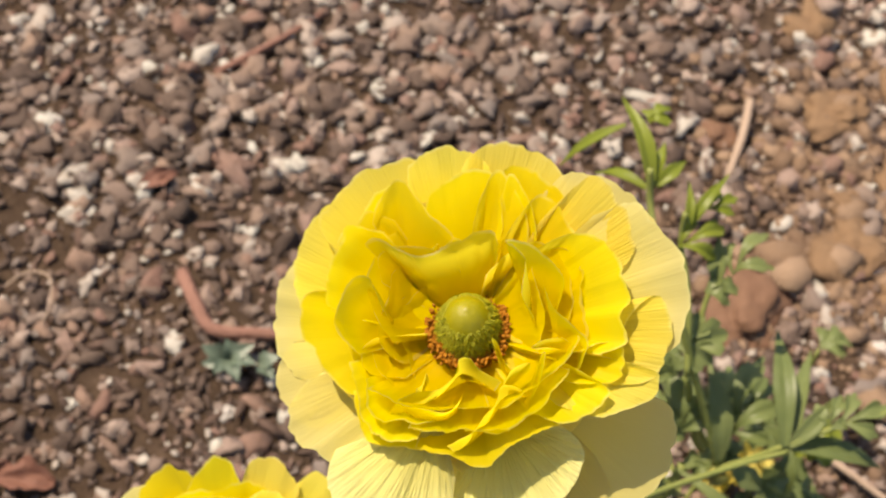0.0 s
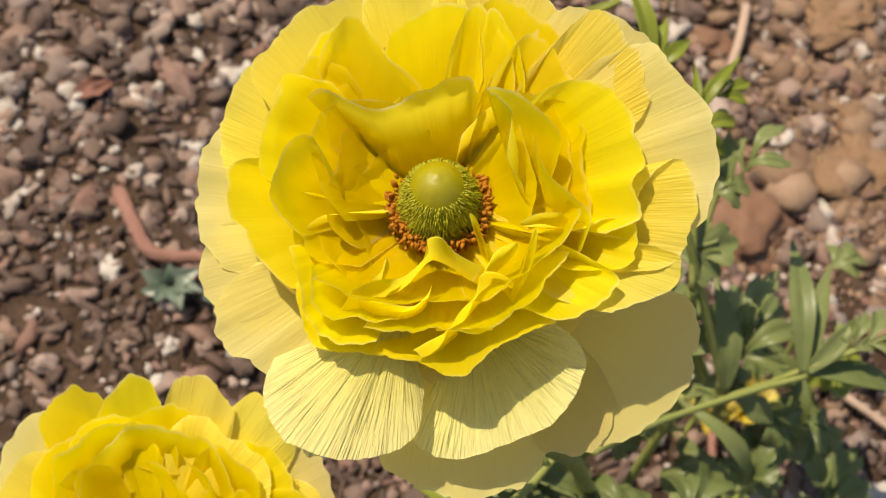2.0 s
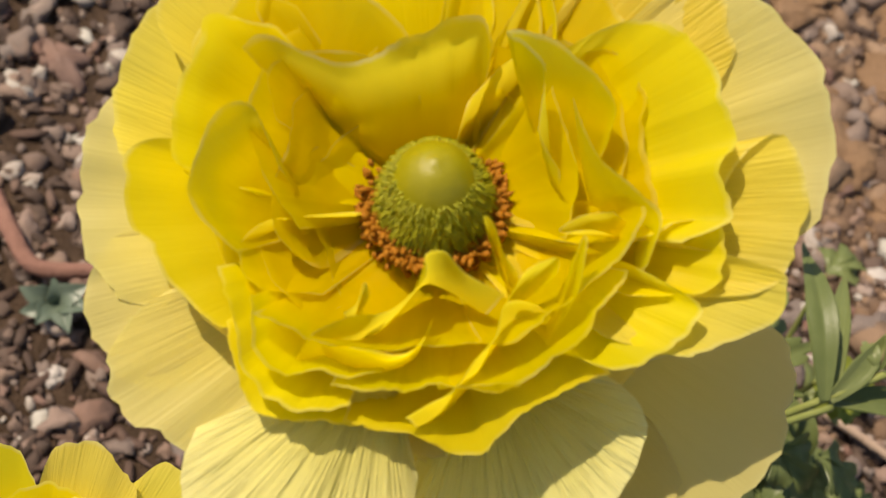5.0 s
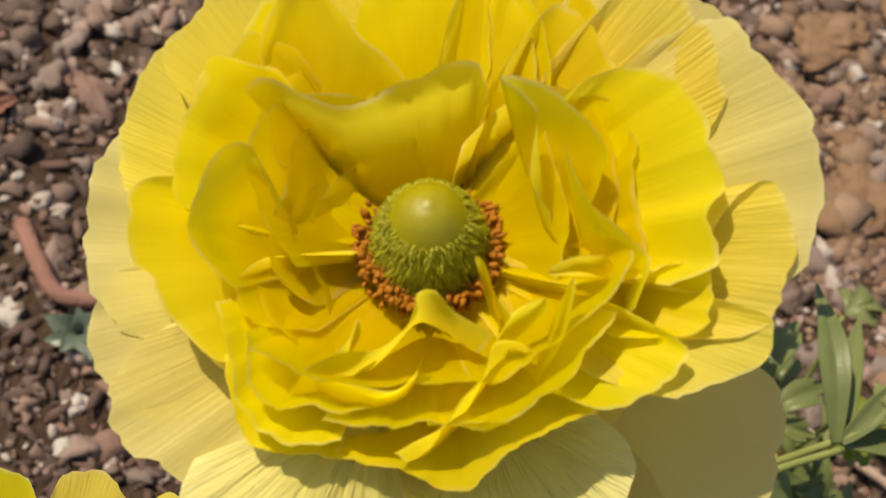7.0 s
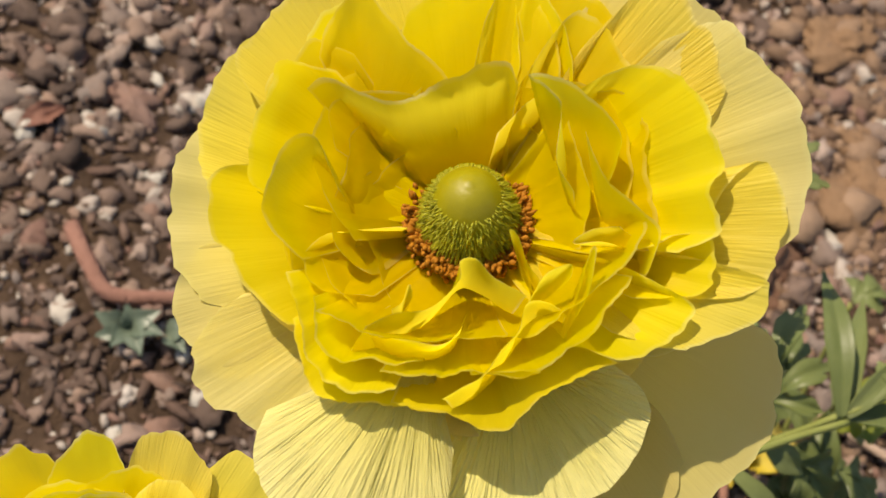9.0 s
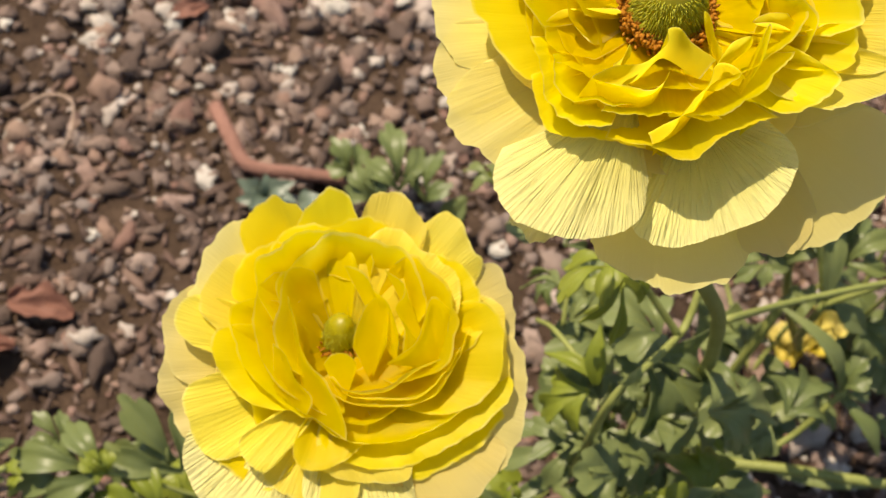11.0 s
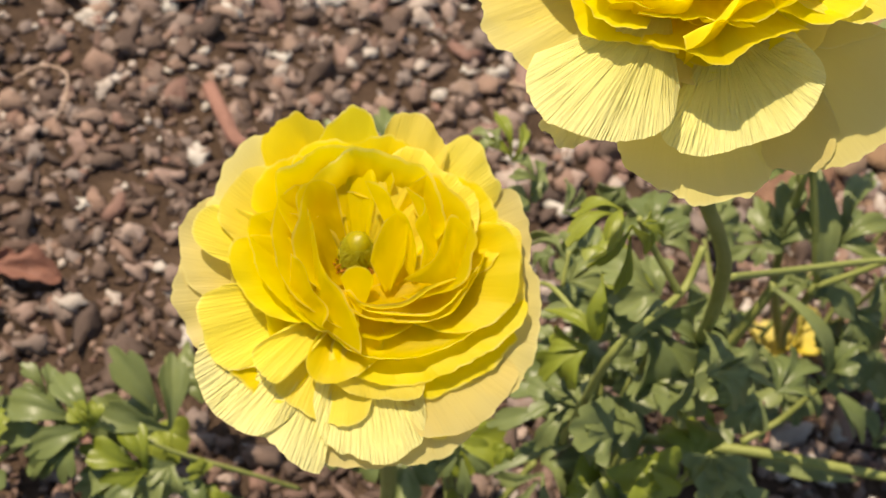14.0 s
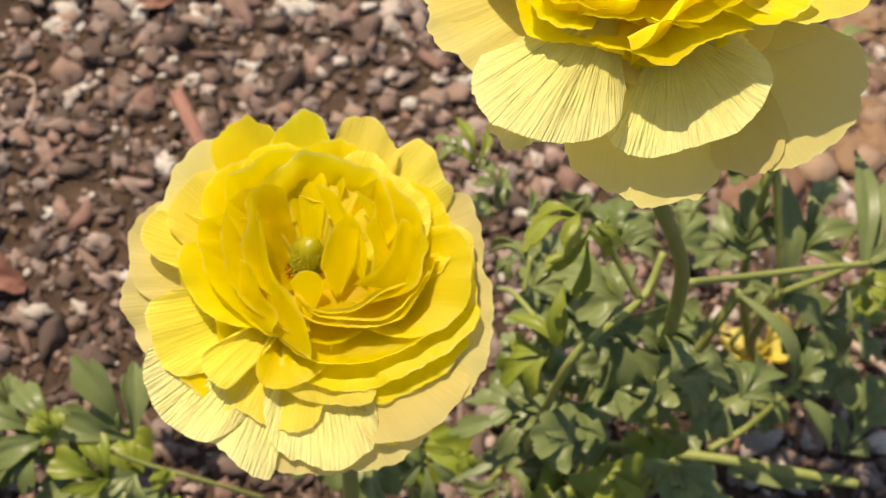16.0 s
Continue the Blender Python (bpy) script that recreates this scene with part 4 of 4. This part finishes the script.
leaf(plant, (10.2, 60.3, 90.0), (16.1, 82.6, 84.0), 6.0, "lobed", LEAF)
leaf(plant, (19.9, 81.4, 95.0), (28.5, 95.8, 92.0), 5.4, "lobed", LEAF)
leaf(plant, (63.5, 118.2, 84.0), (58.4, 134.1, 92.0), 5.1, "lobed", LEAF)
leaf(plant, (69.0, 122.0, 84.0), (70.9, 135.6, 92.0), 5.4, "lobed", LEAF)
leaf(plant, (43.6, 106.3, 92.0), (52.2, 128.0, 86.0), 4.8, "lobed", LEAF)
leaf(plant, (68.7, 105.7, 76.0), (71.7, 116.3, 80.0), 3.6, "lobed", LEAF)
leaf(plant, (-16.6, 66.7, 100.0), (-27.0, 78.8, 92.0), 3.5, "lance", LEAF)
leaf(plant, (-16.9, 70.5, 100.0), (-19.0, 80.8, 104.0), 2.9, "lance", LEAF)
leaf(plant, (-16.8, 68.7, 110.0), (-27.0, 73.1, 112.0), 2.6, "lobed", LEAF)
leaf(plant, (-25.0, 68.6, 112.0), (-36.8, 77.6, 120.0), 2.3, "lobed", LEAF_YOUNG)
leaf(plant, (-30.0, 66.8, 118.0), (-41.3, 68.5, 116.0), 2.8, "lobed", LEAF)
leaf(plant, (3.6, 96.7, 96.0), (1.3, 92.1, 84.0), 4.7, "lobed", LEAF)
leaf(plant, (17.4, 104.0, 90.0), (24.6, 96.5, 86.0), 4.7, "lobed", LEAF)
leaf(plant, (33.8, 81.3, 60.0), (34.5, 66.0, 40.0), 8.5, "lobed", LEAF)
leaf(plant, (64.7, 66.2, 24.0), (82.7, 76.5, 20.0), 3.8, "lance", LEAF)
leaf(plant, (81.9, 83.5, 20.0), (113.6, 94.0, 22.0), 3.6, "lance", LEAF)
leaf(plant, (-4.1, 13.2, 60.0), (4.5, 3.3, 50.0), 2.9, "lobed", LEAF)
leaf(plant, (39.5, 43.5, 20.0), (33.7, 33.8, 12.0), 5.2, "lobed", LEAF)
leaf(plant, (8.5, 41.8, 80.0), (0.7, 44.1, 84.0), 3.4, "lobed", LEAF)
leaf(plant, (27.6, 46.2, 84.0), (29.5, 39.7, 78.0), 2.8, "lobed", LEAF)
leaf(plant, (43.4, 56.1, 60.0), (55.1, 63.8, 52.0), 4.1, "lobed", LEAF)
leaf(plant, (33.9, 92.9, 110.0), (26.2, 101.1, 108.0), 3.2, "lobed", LEAF)
leaf(plant, (80.8, 95.7, 120.0), (66.4, 131.0, 128.0), 4.0, "lance", LEAF)
leaf(plant, (83.1, 98.9, 120.0), (78.2, 134.0, 120.0), 2.9, "lance", LEAF)
leaf(plant, (91.6, 110.5, 70.0), (85.3, 120.9, 84.0), 3.1, "lance", LEAF)
leaf(plant, (111.0, 104.7, 40.0), (112.9, 124.6, 50.0), 6.1, "lobed", LEAF)
leaf(plant, (110.7, 96.4, 36.0), (111.4, 113.0, 44.0), 4.5, "lobed", LEAF)
leaf(plant, (88.2, 85.9, 52.0), (78.8, 92.4, 58.0), 2.4, "lance", LEAF)
leaf(plant, (84.1, 90.2, 62.0), (89.3, 103.6, 70.0), 3.6, "lobed", LEAF)
leaf(plant, (82.0, 92.5, 62.0), (103.5, 90.7, 46.0), 2.9, "lance", LEAF)
plant = side_shoots
stem(plant, [(66.1, 93.6, 97.5), (40.0, 101.2, 147.5), (25.6, 109.1, 166.2), (17.6, 118.8, 175.0), (14.1, 122.6, 185.0)], 1.2, 1.0)
stem(plant, [(46.1, 95.8, 135.0), (37.3, 109.1, 153.8), (29.7, 119.4, 162.5), (27.6, 122.6, 172.5)], 1.0, 0.8)
stem(plant, [(44.4, 105.2, 135.0), (42.7, 116.3, 150.0), (45.9, 119.5, 155.0)], 0.9, 0.7)
stem(plant, [(65.8, 92.3, 97.5), (74.2, 94.0, 110.0), (81.7, 97.0, 120.0), (96.2, 109.6, 125.0), (107.1, 117.8, 127.5)], 1.0, 0.8)
leaf(plant, (16.2, 121.3, 177.5), (-1.0, 141.5, 190.0), 3.2, "lance", LEAF_YOUNG)
leaf(plant, (16.5, 124.2, 177.5), (14.4, 136.3, 182.5), 2.6, "lance", LEAF_YOUNG)
leaf(plant, (17.1, 123.6, 177.5), (22.1, 135.2, 180.0), 2.4, "lance", LEAF_YOUNG)
leaf(plant, (7.2, 146.6, 175.0), (10.3, 154.6, 177.5), 3.3, "lobed", LEAF_YOUNG)
leaf(plant, (1.1, 145.7, 172.5), (-15.0, 135.7, 155.0), 2.1, "lance", LEAF_YOUNG)
leaf(plant, (16.0, 123.4, 175.0), (-2.3, 129.8, 167.5), 1.9, "lance", LEAF_YOUNG)
leaf(plant, (29.3, 120.8, 165.0), (25.6, 132.4, 175.0), 1.9, "lance", LEAF_YOUNG)
leaf(plant, (29.5, 122.3, 165.0), (34.7, 140.8, 175.0), 2.1, "lance", LEAF_YOUNG)
leaf(plant, (32.5, 130.2, 167.5), (39.6, 137.3, 170.0), 2.4, "lobed", LEAF_YOUNG)
leaf(plant, (28.3, 116.6, 162.5), (39.7, 130.1, 165.0), 3.5, "lobed", LEAF_YOUNG)
leaf(plant, (43.9, 118.3, 152.5), (39.3, 128.5, 160.0), 3.3, "lance", LEAF)
leaf(plant, (46.5, 119.8, 155.0), (51.0, 135.8, 162.5), 3.3, "lobed", LEAF)
leaf(plant, (40.6, 113.1, 152.5), (49.9, 119.9, 152.5), 4.1, "lobed", LEAF)
leaf(plant, (38.1, 102.3, 137.5), (52.2, 110.0, 142.5), 7.1, "lobed", LEAF)
leaf(plant, (64.8, 92.7, 102.5), (52.1, 112.2, 122.5), 4.6, "lance", LEAF)
leaf(plant, (64.1, 98.9, 107.5), (75.1, 111.4, 115.0), 3.7, "lobed", LEAF)
leaf(plant, (66.2, 98.8, 105.0), (64.7, 123.8, 120.0), 4.9, "lobed", LEAF)
leaf(plant, (51.4, 96.1, 100.0), (46.2, 109.0, 117.5), 5.8, "lobed", LEAF)
leaf(plant, (81.9, 96.3, 120.0), (90.0, 114.3, 127.5), 3.3, "lance", LEAF)
leaf(plant, (92.7, 107.0, 125.0), (104.9, 118.4, 127.5), 3.6, "lobed", LEAF)
leaf(plant, (82.3, 97.6, 117.5), (112.5, 109.7, 110.0), 4.8, "lance", LEAF)
leaf(plant, (42.7, 102.2, 122.5), (34.0, 103.2, 127.5), 4.8, "lobed", LEAF)
leaf(plant, (53.6, 100.4, 97.5), (44.6, 100.6, 110.0), 4.9, "lobed", LEAF)
leaf(plant, (70.3, 98.5, 92.5), (82.6, 99.1, 85.0), 4.4, "lance", LEAF)
leaf(plant, (65.4, 95.2, 92.5), (55.6, 95.2, 90.0), 4.4, "lobed", LEAF)
leaf(plant, (90.2, 103.9, 122.5), (91.1, 115.6, 127.5), 2.8, "lobed", LEAF)
leaf(plant, (78.6, 102.4, 85.0), (93.5, 99.8, 77.5), 5.1, "lobed", LEAF)
leaf(plant, (90.0, 104.5, 85.0), (104.1, 105.0, 77.5), 5.1, "lobed", LEAF)
leaf(plant, (75.2, 98.2, 80.0), (83.6, 92.3, 72.5), 6.0, "lobed", LEAF)
stem(plant, [(66.1, 93.6, 97.5), (69.7, 116.2, 48.8), (79.0, 150.0, -3.0)], 1.2, 1.5)
stem(plant, [(46.1, 95.8, 135.0), (57.7, 117.5, 67.5), (78.3, 150.0, -3.0)], 1.2, 1.5)
stem(plant, [(44.4, 105.2, 135.0), (56.7, 123.1, 67.5), (78.4, 150.0, -3.0)], 1.2, 1.5)
stem(plant, [(65.8, 92.3, 97.5), (69.5, 115.4, 48.8), (79.0, 150.0, -3.0)], 1.2, 1.5)
plant = low_plant
stem(plant, [(-42.4, 0.0, 14.0), (-55.6, -9.4, 26.0), (-73.0, -19.1, 36.0), (-83.6, -23.8, 42.0), (-93.9, -28.2, 46.0), (-102.6, -31.5, 50.0)], 0.7, 0.6)
leaf(plant, (-77.5, -16.5, 38.0), (-101.8, -12.9, 61.0), 6.1, "lobed", LEAF)
leaf(plant, (-80.7, -16.8, 40.0), (-101.3, -22.8, 46.0), 5.7, "lobed", LEAF)
leaf(plant, (-93.9, -28.2, 46.0), (-122.2, -38.1, 50.0), 6.0, "lobed", LEAF)
leaf(plant, (-96.4, -30.9, 44.0), (-119.1, -42.9, 40.0), 5.1, "lobed", LEAF)
leaf(plant, (-96.7, -33.6, 44.0), (-107.1, -46.8, 38.0), 6.8, "lobed", LEAF)
leaf(plant, (-95.4, -29.3, 48.0), (-103.4, -31.1, 54.0), 4.5, "lobed", LEAF_YOUNG)
leaf(plant, (-77.8, -28.0, 36.0), (-96.3, -35.8, 44.0), 5.8, "lobed", LEAF_YOUNG)
leaf(plant, (-77.7, -29.8, 36.0), (-94.2, -42.8, 34.0), 5.6, "lobed", LEAF)
leaf(plant, (-74.0, -21.8, 36.0), (-78.1, -35.6, 30.0), 6.4, "lobed", LEAF)
leaf(plant, (-66.1, -18.6, 30.0), (-70.5, -18.3, 34.0), 3.9, "lobed", LEAF_YOUNG)
leaf(plant, (-58.8, -21.7, 20.0), (-76.8, -34.3, 22.0), 5.2, "lobed", LEAF)
leaf(plant, (-63.4, -16.9, 26.0), (-61.3, -24.6, 18.0), 4.8, "lobed", LEAF_YOUNG)
leaf(plant, (-54.8, -12.9, 18.0), (-54.8, -19.5, 12.0), 5.4, "lobed", LEAF)
leaf(plant, (-113.3, -25.2, 40.0), (-124.9, -22.8, 46.0), 3.1, "lobed", LEAF)
leaf(plant, (-86.6, 13.3, 30.0), (-92.8, 5.1, 26.0), 8.2, "lobed", LEAF)
leaf(plant, (-80.3, 3.8, 24.0), (-82.4, 16.0, 30.0), 6.8, "lobed", LEAF)
leaf(plant, (-50.6, -15.5, 14.0), (-43.1, -9.4, 16.0), 4.6, "lance", LEAF)
plant = edge_plant
stem(plant, [(-152.3, -57.4, 10.0), (-134.6, -56.7, 40.0), (-125.8, -53.0, 52.0), (-118.0, -44.6, 56.0)], 1.1, 0.9)
leaf(plant, (-135.3, -48.5, 56.0), (-134.2, -30.1, 66.0), 3.1, "lobed", LEAF_YOUNG)
leaf(plant, (-142.9, -43.8, 58.0), (-142.9, -29.5, 66.0), 3.3, "lobed", LEAF)
leaf(plant, (-131.8, -53.4, 54.0), (-132.2, -37.8, 62.0), 6.2, "lobed", LEAF)
leaf(plant, (-128.7, -54.8, 52.0), (-123.9, -48.2, 54.0), 4.1, "lobed", LEAF)
leaf(plant, (-140.4, -50.4, 54.0), (-139.4, -39.8, 60.0), 3.7, "lobed", LEAF)
leaf(plant, (-128.9, -54.8, 50.0), (-122.7, -36.5, 56.0), 4.8, "lobed", LEAF)
leaf(plant, (-137.8, -57.0, 50.0), (-136.7, -46.8, 54.0), 5.2, "lobed", LEAF)
leaf(plant, (-138.6, -59.5, 44.0), (-125.5, -53.7, 48.0), 3.5, "lance", LEAF)
leaf(plant, (-146.0, -58.2, 44.0), (-146.8, -48.0, 50.0), 5.2, "lobed", LEAF)
plant = small_plant
leaf(plant, (-73.9, 124.0, 14.0), (-88.6, 141.2, 30.0), 6.1, "lobed", LEAF)
leaf(plant, (-92.9, 126.6, 10.0), (-105.0, 131.5, 20.0), 5.3, "lobed", LEAF)
leaf(plant, (-64.0, 127.0, 12.0), (-67.4, 138.3, 30.0), 4.9, "lobed", LEAF)
leaf(plant, (-80.9, 120.3, 12.0), (-91.8, 122.9, 22.0), 6.1, "lobed", LEAF)
leaf(plant, (-57.0, 126.8, 10.0), (-52.1, 132.7, 20.0), 5.3, "lance", LEAF)
leaf(plant, (-67.6, 120.9, 10.0), (-65.5, 106.9, 12.0), 6.0, "lobed", LEAF)
plant = grey_plant
leaf(plant, (-118.1, 105.8, 6.0), (-127.6, 102.6, 12.0), 4.2, "lance", LEAF_GREY)
leaf(plant, (-118.1, 105.8, 6.0), (-118.1, 95.6, 10.0), 4.2, "lance", LEAF_GREY)
leaf(plant, (-117.2, 106.3, 6.0), (-119.5, 108.3, 14.0), 3.7, "lance", LEAF_GREY)
leaf(plant, (-117.2, 106.3, 6.0), (-109.7, 111.0, 14.0), 4.2, "lance", LEAF_GREY)
leaf(plant, (-116.6, 105.2, 6.0), (-105.5, 105.2, 12.0), 4.2, "lance", LEAF_GREY)
leaf(plant, (-116.6, 105.2, 6.0), (-108.7, 96.7, 10.0), 4.2, "lance", LEAF_GREY)
leaf(plant, (-106.2, 109.0, 5.0), (-98.9, 111.7, 12.0), 4.2, "lance", LEAF_GREY)
leaf(plant, (-106.2, 109.0, 5.0), (-97.3, 104.6, 8.0), 4.2, "lance", LEAF_GREY)
leaf(plant, (-117.5, 104.7, 6.0), (-124.8, 97.6, 8.0), 3.7, "lance", LEAF_GREY)



def fill_leaves(plant, count, x0, x1, y0, y1, z0, z1, seed):
    """More leaves of a plant between the ones above, each on the way out from the plant's foot."""
    r = random.Random(seed)
    for i in range(count):
        x, y, z = r.uniform(x0, x1), r.uniform(y0, y1), r.uniform(z0, z1)
        ang, size = r.uniform(0, 6.283), r.uniform(13, 23)
        kind = r.choice(("lobed", "lobed", "split"))
        tip = (x + size * math.cos(ang), y + size * math.sin(ang), z + r.uniform(-4, 6))
        leaf(plant, (x, y, z), tip, size * r.uniform(0.42, 0.6), kind, LEAF if kind == "split" or r.random() < 0.72 else LEAF_YOUNG)
        if i % 3 == 0:
            stem(plant, [(x, y, z), (0.6 * x + 0.4 * (x0 + x1) / 2, 0.6 * y + 0.4 * (y0 + y1) / 2, 0.5 * z), ((x0 + x1) / 2, (y0 + y1) / 2, 0)], 0.7, 1.0)


fill_leaves(main_plant, 24, 0, 75, 10, 95, 25, 110, 3)
fill_leaves(side_shoots, 6, 35, 95, 85, 175, 10, 50, 5)
fill_leaves(main_plant, 10, 24, 58, 8, 48, 92, 128, 21)
fill_leaves(side_shoots, 4, 66, 112, 125, 205, 30, 75, 12)
fill_leaves(low_plant, 3, -110, -70, -40, 0, 8, 30, 14)
fill_leaves(edge_plant, 5, -150, -118, -62, -25, 10, 40, 16)
fill_leaves(second_plant, 16, -25, 40, -10, 40, 15, 80, 8)

# ---- loose things on the ground ----
def rod(name, points, r0, r1, material, label, category):
    """A crooked twig or root lying on the ground, through points in millimetres."""
    e = new(name)
    e.location = Vector(points[0]) / 1000
    ob = stem(e, points, r0, r1)
    me = ob.data
    me.materials.clear()
    me.materials.append(material)
    base = e.location.copy()
    bpy.data.objects.remove(e)
    ob.location = base
    ob.name = name
    return tagged(ob, label, category, category + "s lying on the bed")


rod("twig", [(-154, 133, 5), (-142, 122, 8), (-129, 114, 7), (-112, 121, 6), (-92, 131, 4)], 3.0, 2.3, BARK, "reddish-brown forked twig lying on the soil", "twig")
rod("twig", [(29, 336, 4), (32, 312, 6), (33, 288, 4)], 2.2, 1.7, PALE_WOOD, "pale weathered stick lying on the soil", "twig")
rod("twig", [(98, 174, 4), (116, 169, 6), (140, 163, 4)], 1.8, 1.3, PALE_WOOD, "pale brown stick lying under the leaves", "twig")
rod("twig", [(74, 133, 10), (79, 118, 8), (85, 103, 3)], 1.6, 1.3, BARK, "short red-brown stick leaning in the soil", "twig")
rod("root", [(-214, 96, 3), (-208, 104, 7), (-198, 105, 9), (-192, 96, 7), (-191, 88, 3)], 0.5, 0.4, PALE_WOOD, "thin pale rootlet curling over the gravel", "root")
rod("root", [(-60, 205, 4), (-30, 214, 6), (0, 236, 6), (22, 250, 3)], 0.7, 0.5, PALE_WOOD, "thin dry brown stalk on the gravel", "root")
rod("root", [(-195, 235, 4), (-180, 262, 6), (-170, 290, 4)], 1.8, 1.3, BARK, "dark dry stalk lying on the gravel", "twig")


def stone(name, x, y, size, material, label, seed, squash=(1.2, 1.0, 0.6), rough=0.45, category="stone"):
    bm = bmesh.new()
    bmesh.ops.create_icosphere(bm, subdivisions=4, radius=1.0)
    for v in bm.verts:
        p = v.co.copy()
        k = 1 + rough * noise.noise(p * 1.2 + Vector((seed, 0, 0))) + 0.4 * rough * noise.noise(p * 3.2 + Vector((0, seed, 0))) + 0.12 * rough * noise.noise(p * 9 + Vector((0, 0, seed)))
        v.co = Vector((p.x * squash[0], p.y * squash[1], p.z * squash[2])) * k * size / 1000
    ob = part(name, bm, material, None)
    ob.location = (x / 1000, y / 1000, ground_height(x / 1000, y / 1000) + 0.18 * size / 1000)
    ob.rotation_euler = (0.1, -0.1, seed)
    return tagged(ob, label, category, category + "s lying on the bed")


stone("stone", 62, 222, 15, BROWN_STONE, "rounded rust-brown stone half sunk in soil", 1.3, rough=0.6)
for cx, cy, size, seed in ((98, 270, 15, 2.1), (68, 350, 13, 4.2), (126, 320, 17, 6.6), (44, 396, 12, 8.5), (102, 372, 14, 1.7), (84, 300, 8, 3.4), (120, 262, 9, 5.2), (76, 262, 6, 7.7)):
    stone("soil_clod", cx, cy, size, CLOD, "crumbly ochre lump of dry clay soil on the bed", seed, squash=(1.25, 1.0, 0.4), rough=1.0, category="clod")
stone("stone", 20, 312, 8, BROWN_STONE, "small reddish stone on the soil", 3.3)
stone("stone", 118, 232, 4.5, WHITE_STONE, "small white stone on the soil", 5.1)
stone("stone", -108, 85, 3.5, WHITE_STONE, "small white pebble on the gravel", 7.2)
stone("stone", -245, 180, 3.6, WHITE_STONE, "bright white pebble on the gravel", 9.4)
stone("stone", -186, 121, 3, WHITE_STONE, "pale pebble among the gravel", 2.4)
stone("stone", -210, 55, 8, BROWN_STONE, "smooth brown pebble among the gravel", 6.1)


def curled_scrap(name, x, y, z, length, width, turn, material, label, category, seed, curl=0.5):
    """A dry leaf or fallen petal: a curled thin blade lying on the ground."""
    ni, nj = 18, 15
    pts, uvs = np.empty((ni, nj, 3)), np.empty((ni, nj, 2))
    for i in range(ni):
        s = i / (ni - 1)
        for j in range(nj):
            a = 2 * j / (nj - 1) - 1
            hw = width * max(0.02, math.sin(math.pi * (0.06 + 0.88 * s))) ** 0.8 * (1 + 0.5 * wobble(s * 5, (a > 0) * 3.0, seed + 1))
            pts[i, j] = ((s - 0.5) * length, a * hw, hw * curl * a * a + length * 0.12 * math.sin(math.pi * s) + 0.55 * width * wobble(a * 1.5, s * 3, seed))
            uvs[i, j] = (0.5 + 0.5 * a, s)
    pts /= 1000
    verts, faces, ids = sheet((pts, grid_normals(pts)), 0.0004)
    ob = mesh_object(name, verts.tolist(), faces, material, None, uvs=uvs.reshape(-1, 2)[ids])
    ob.location = (x / 1000, y / 1000, z / 1000)
    ob.rotation_euler = (0.15, 0.1, radians(turn))
    return tagged(ob, label, category, name.replace("_", " ") + " pieces on the bed")


curled_scrap("dry_leaf", -172, 4, 4, 30, 7, 35, DRY_LEAF, "curled reddish-brown dead leaf on the mulch", "leaf", 1.0)
curled_scrap("dry_leaf", -160, 28, 4, 22, 6, 20, DRY_LEAF, "small reddish-brown dead leaf on the mulch", "leaf", 4.0)
curled_scrap("dry_leaf", -187, 170, 4, 18, 4, 60, DRY_LEAF, "narrow brown dead leaf on the gravel", "leaf", 6.0)
curled_scrap("fallen_petal", 84, 149, 12, 20, 9, 70, PETAL_OUTER, "fallen pale yellow petal on the soil", "petal", 2.0, 0.7)
curled_scrap("fallen_petal", 70, 140, 8, 19, 8, 120, PETAL_OUTER, "faded yellow petal lying in the shade", "petal", 3.0, 0.7)
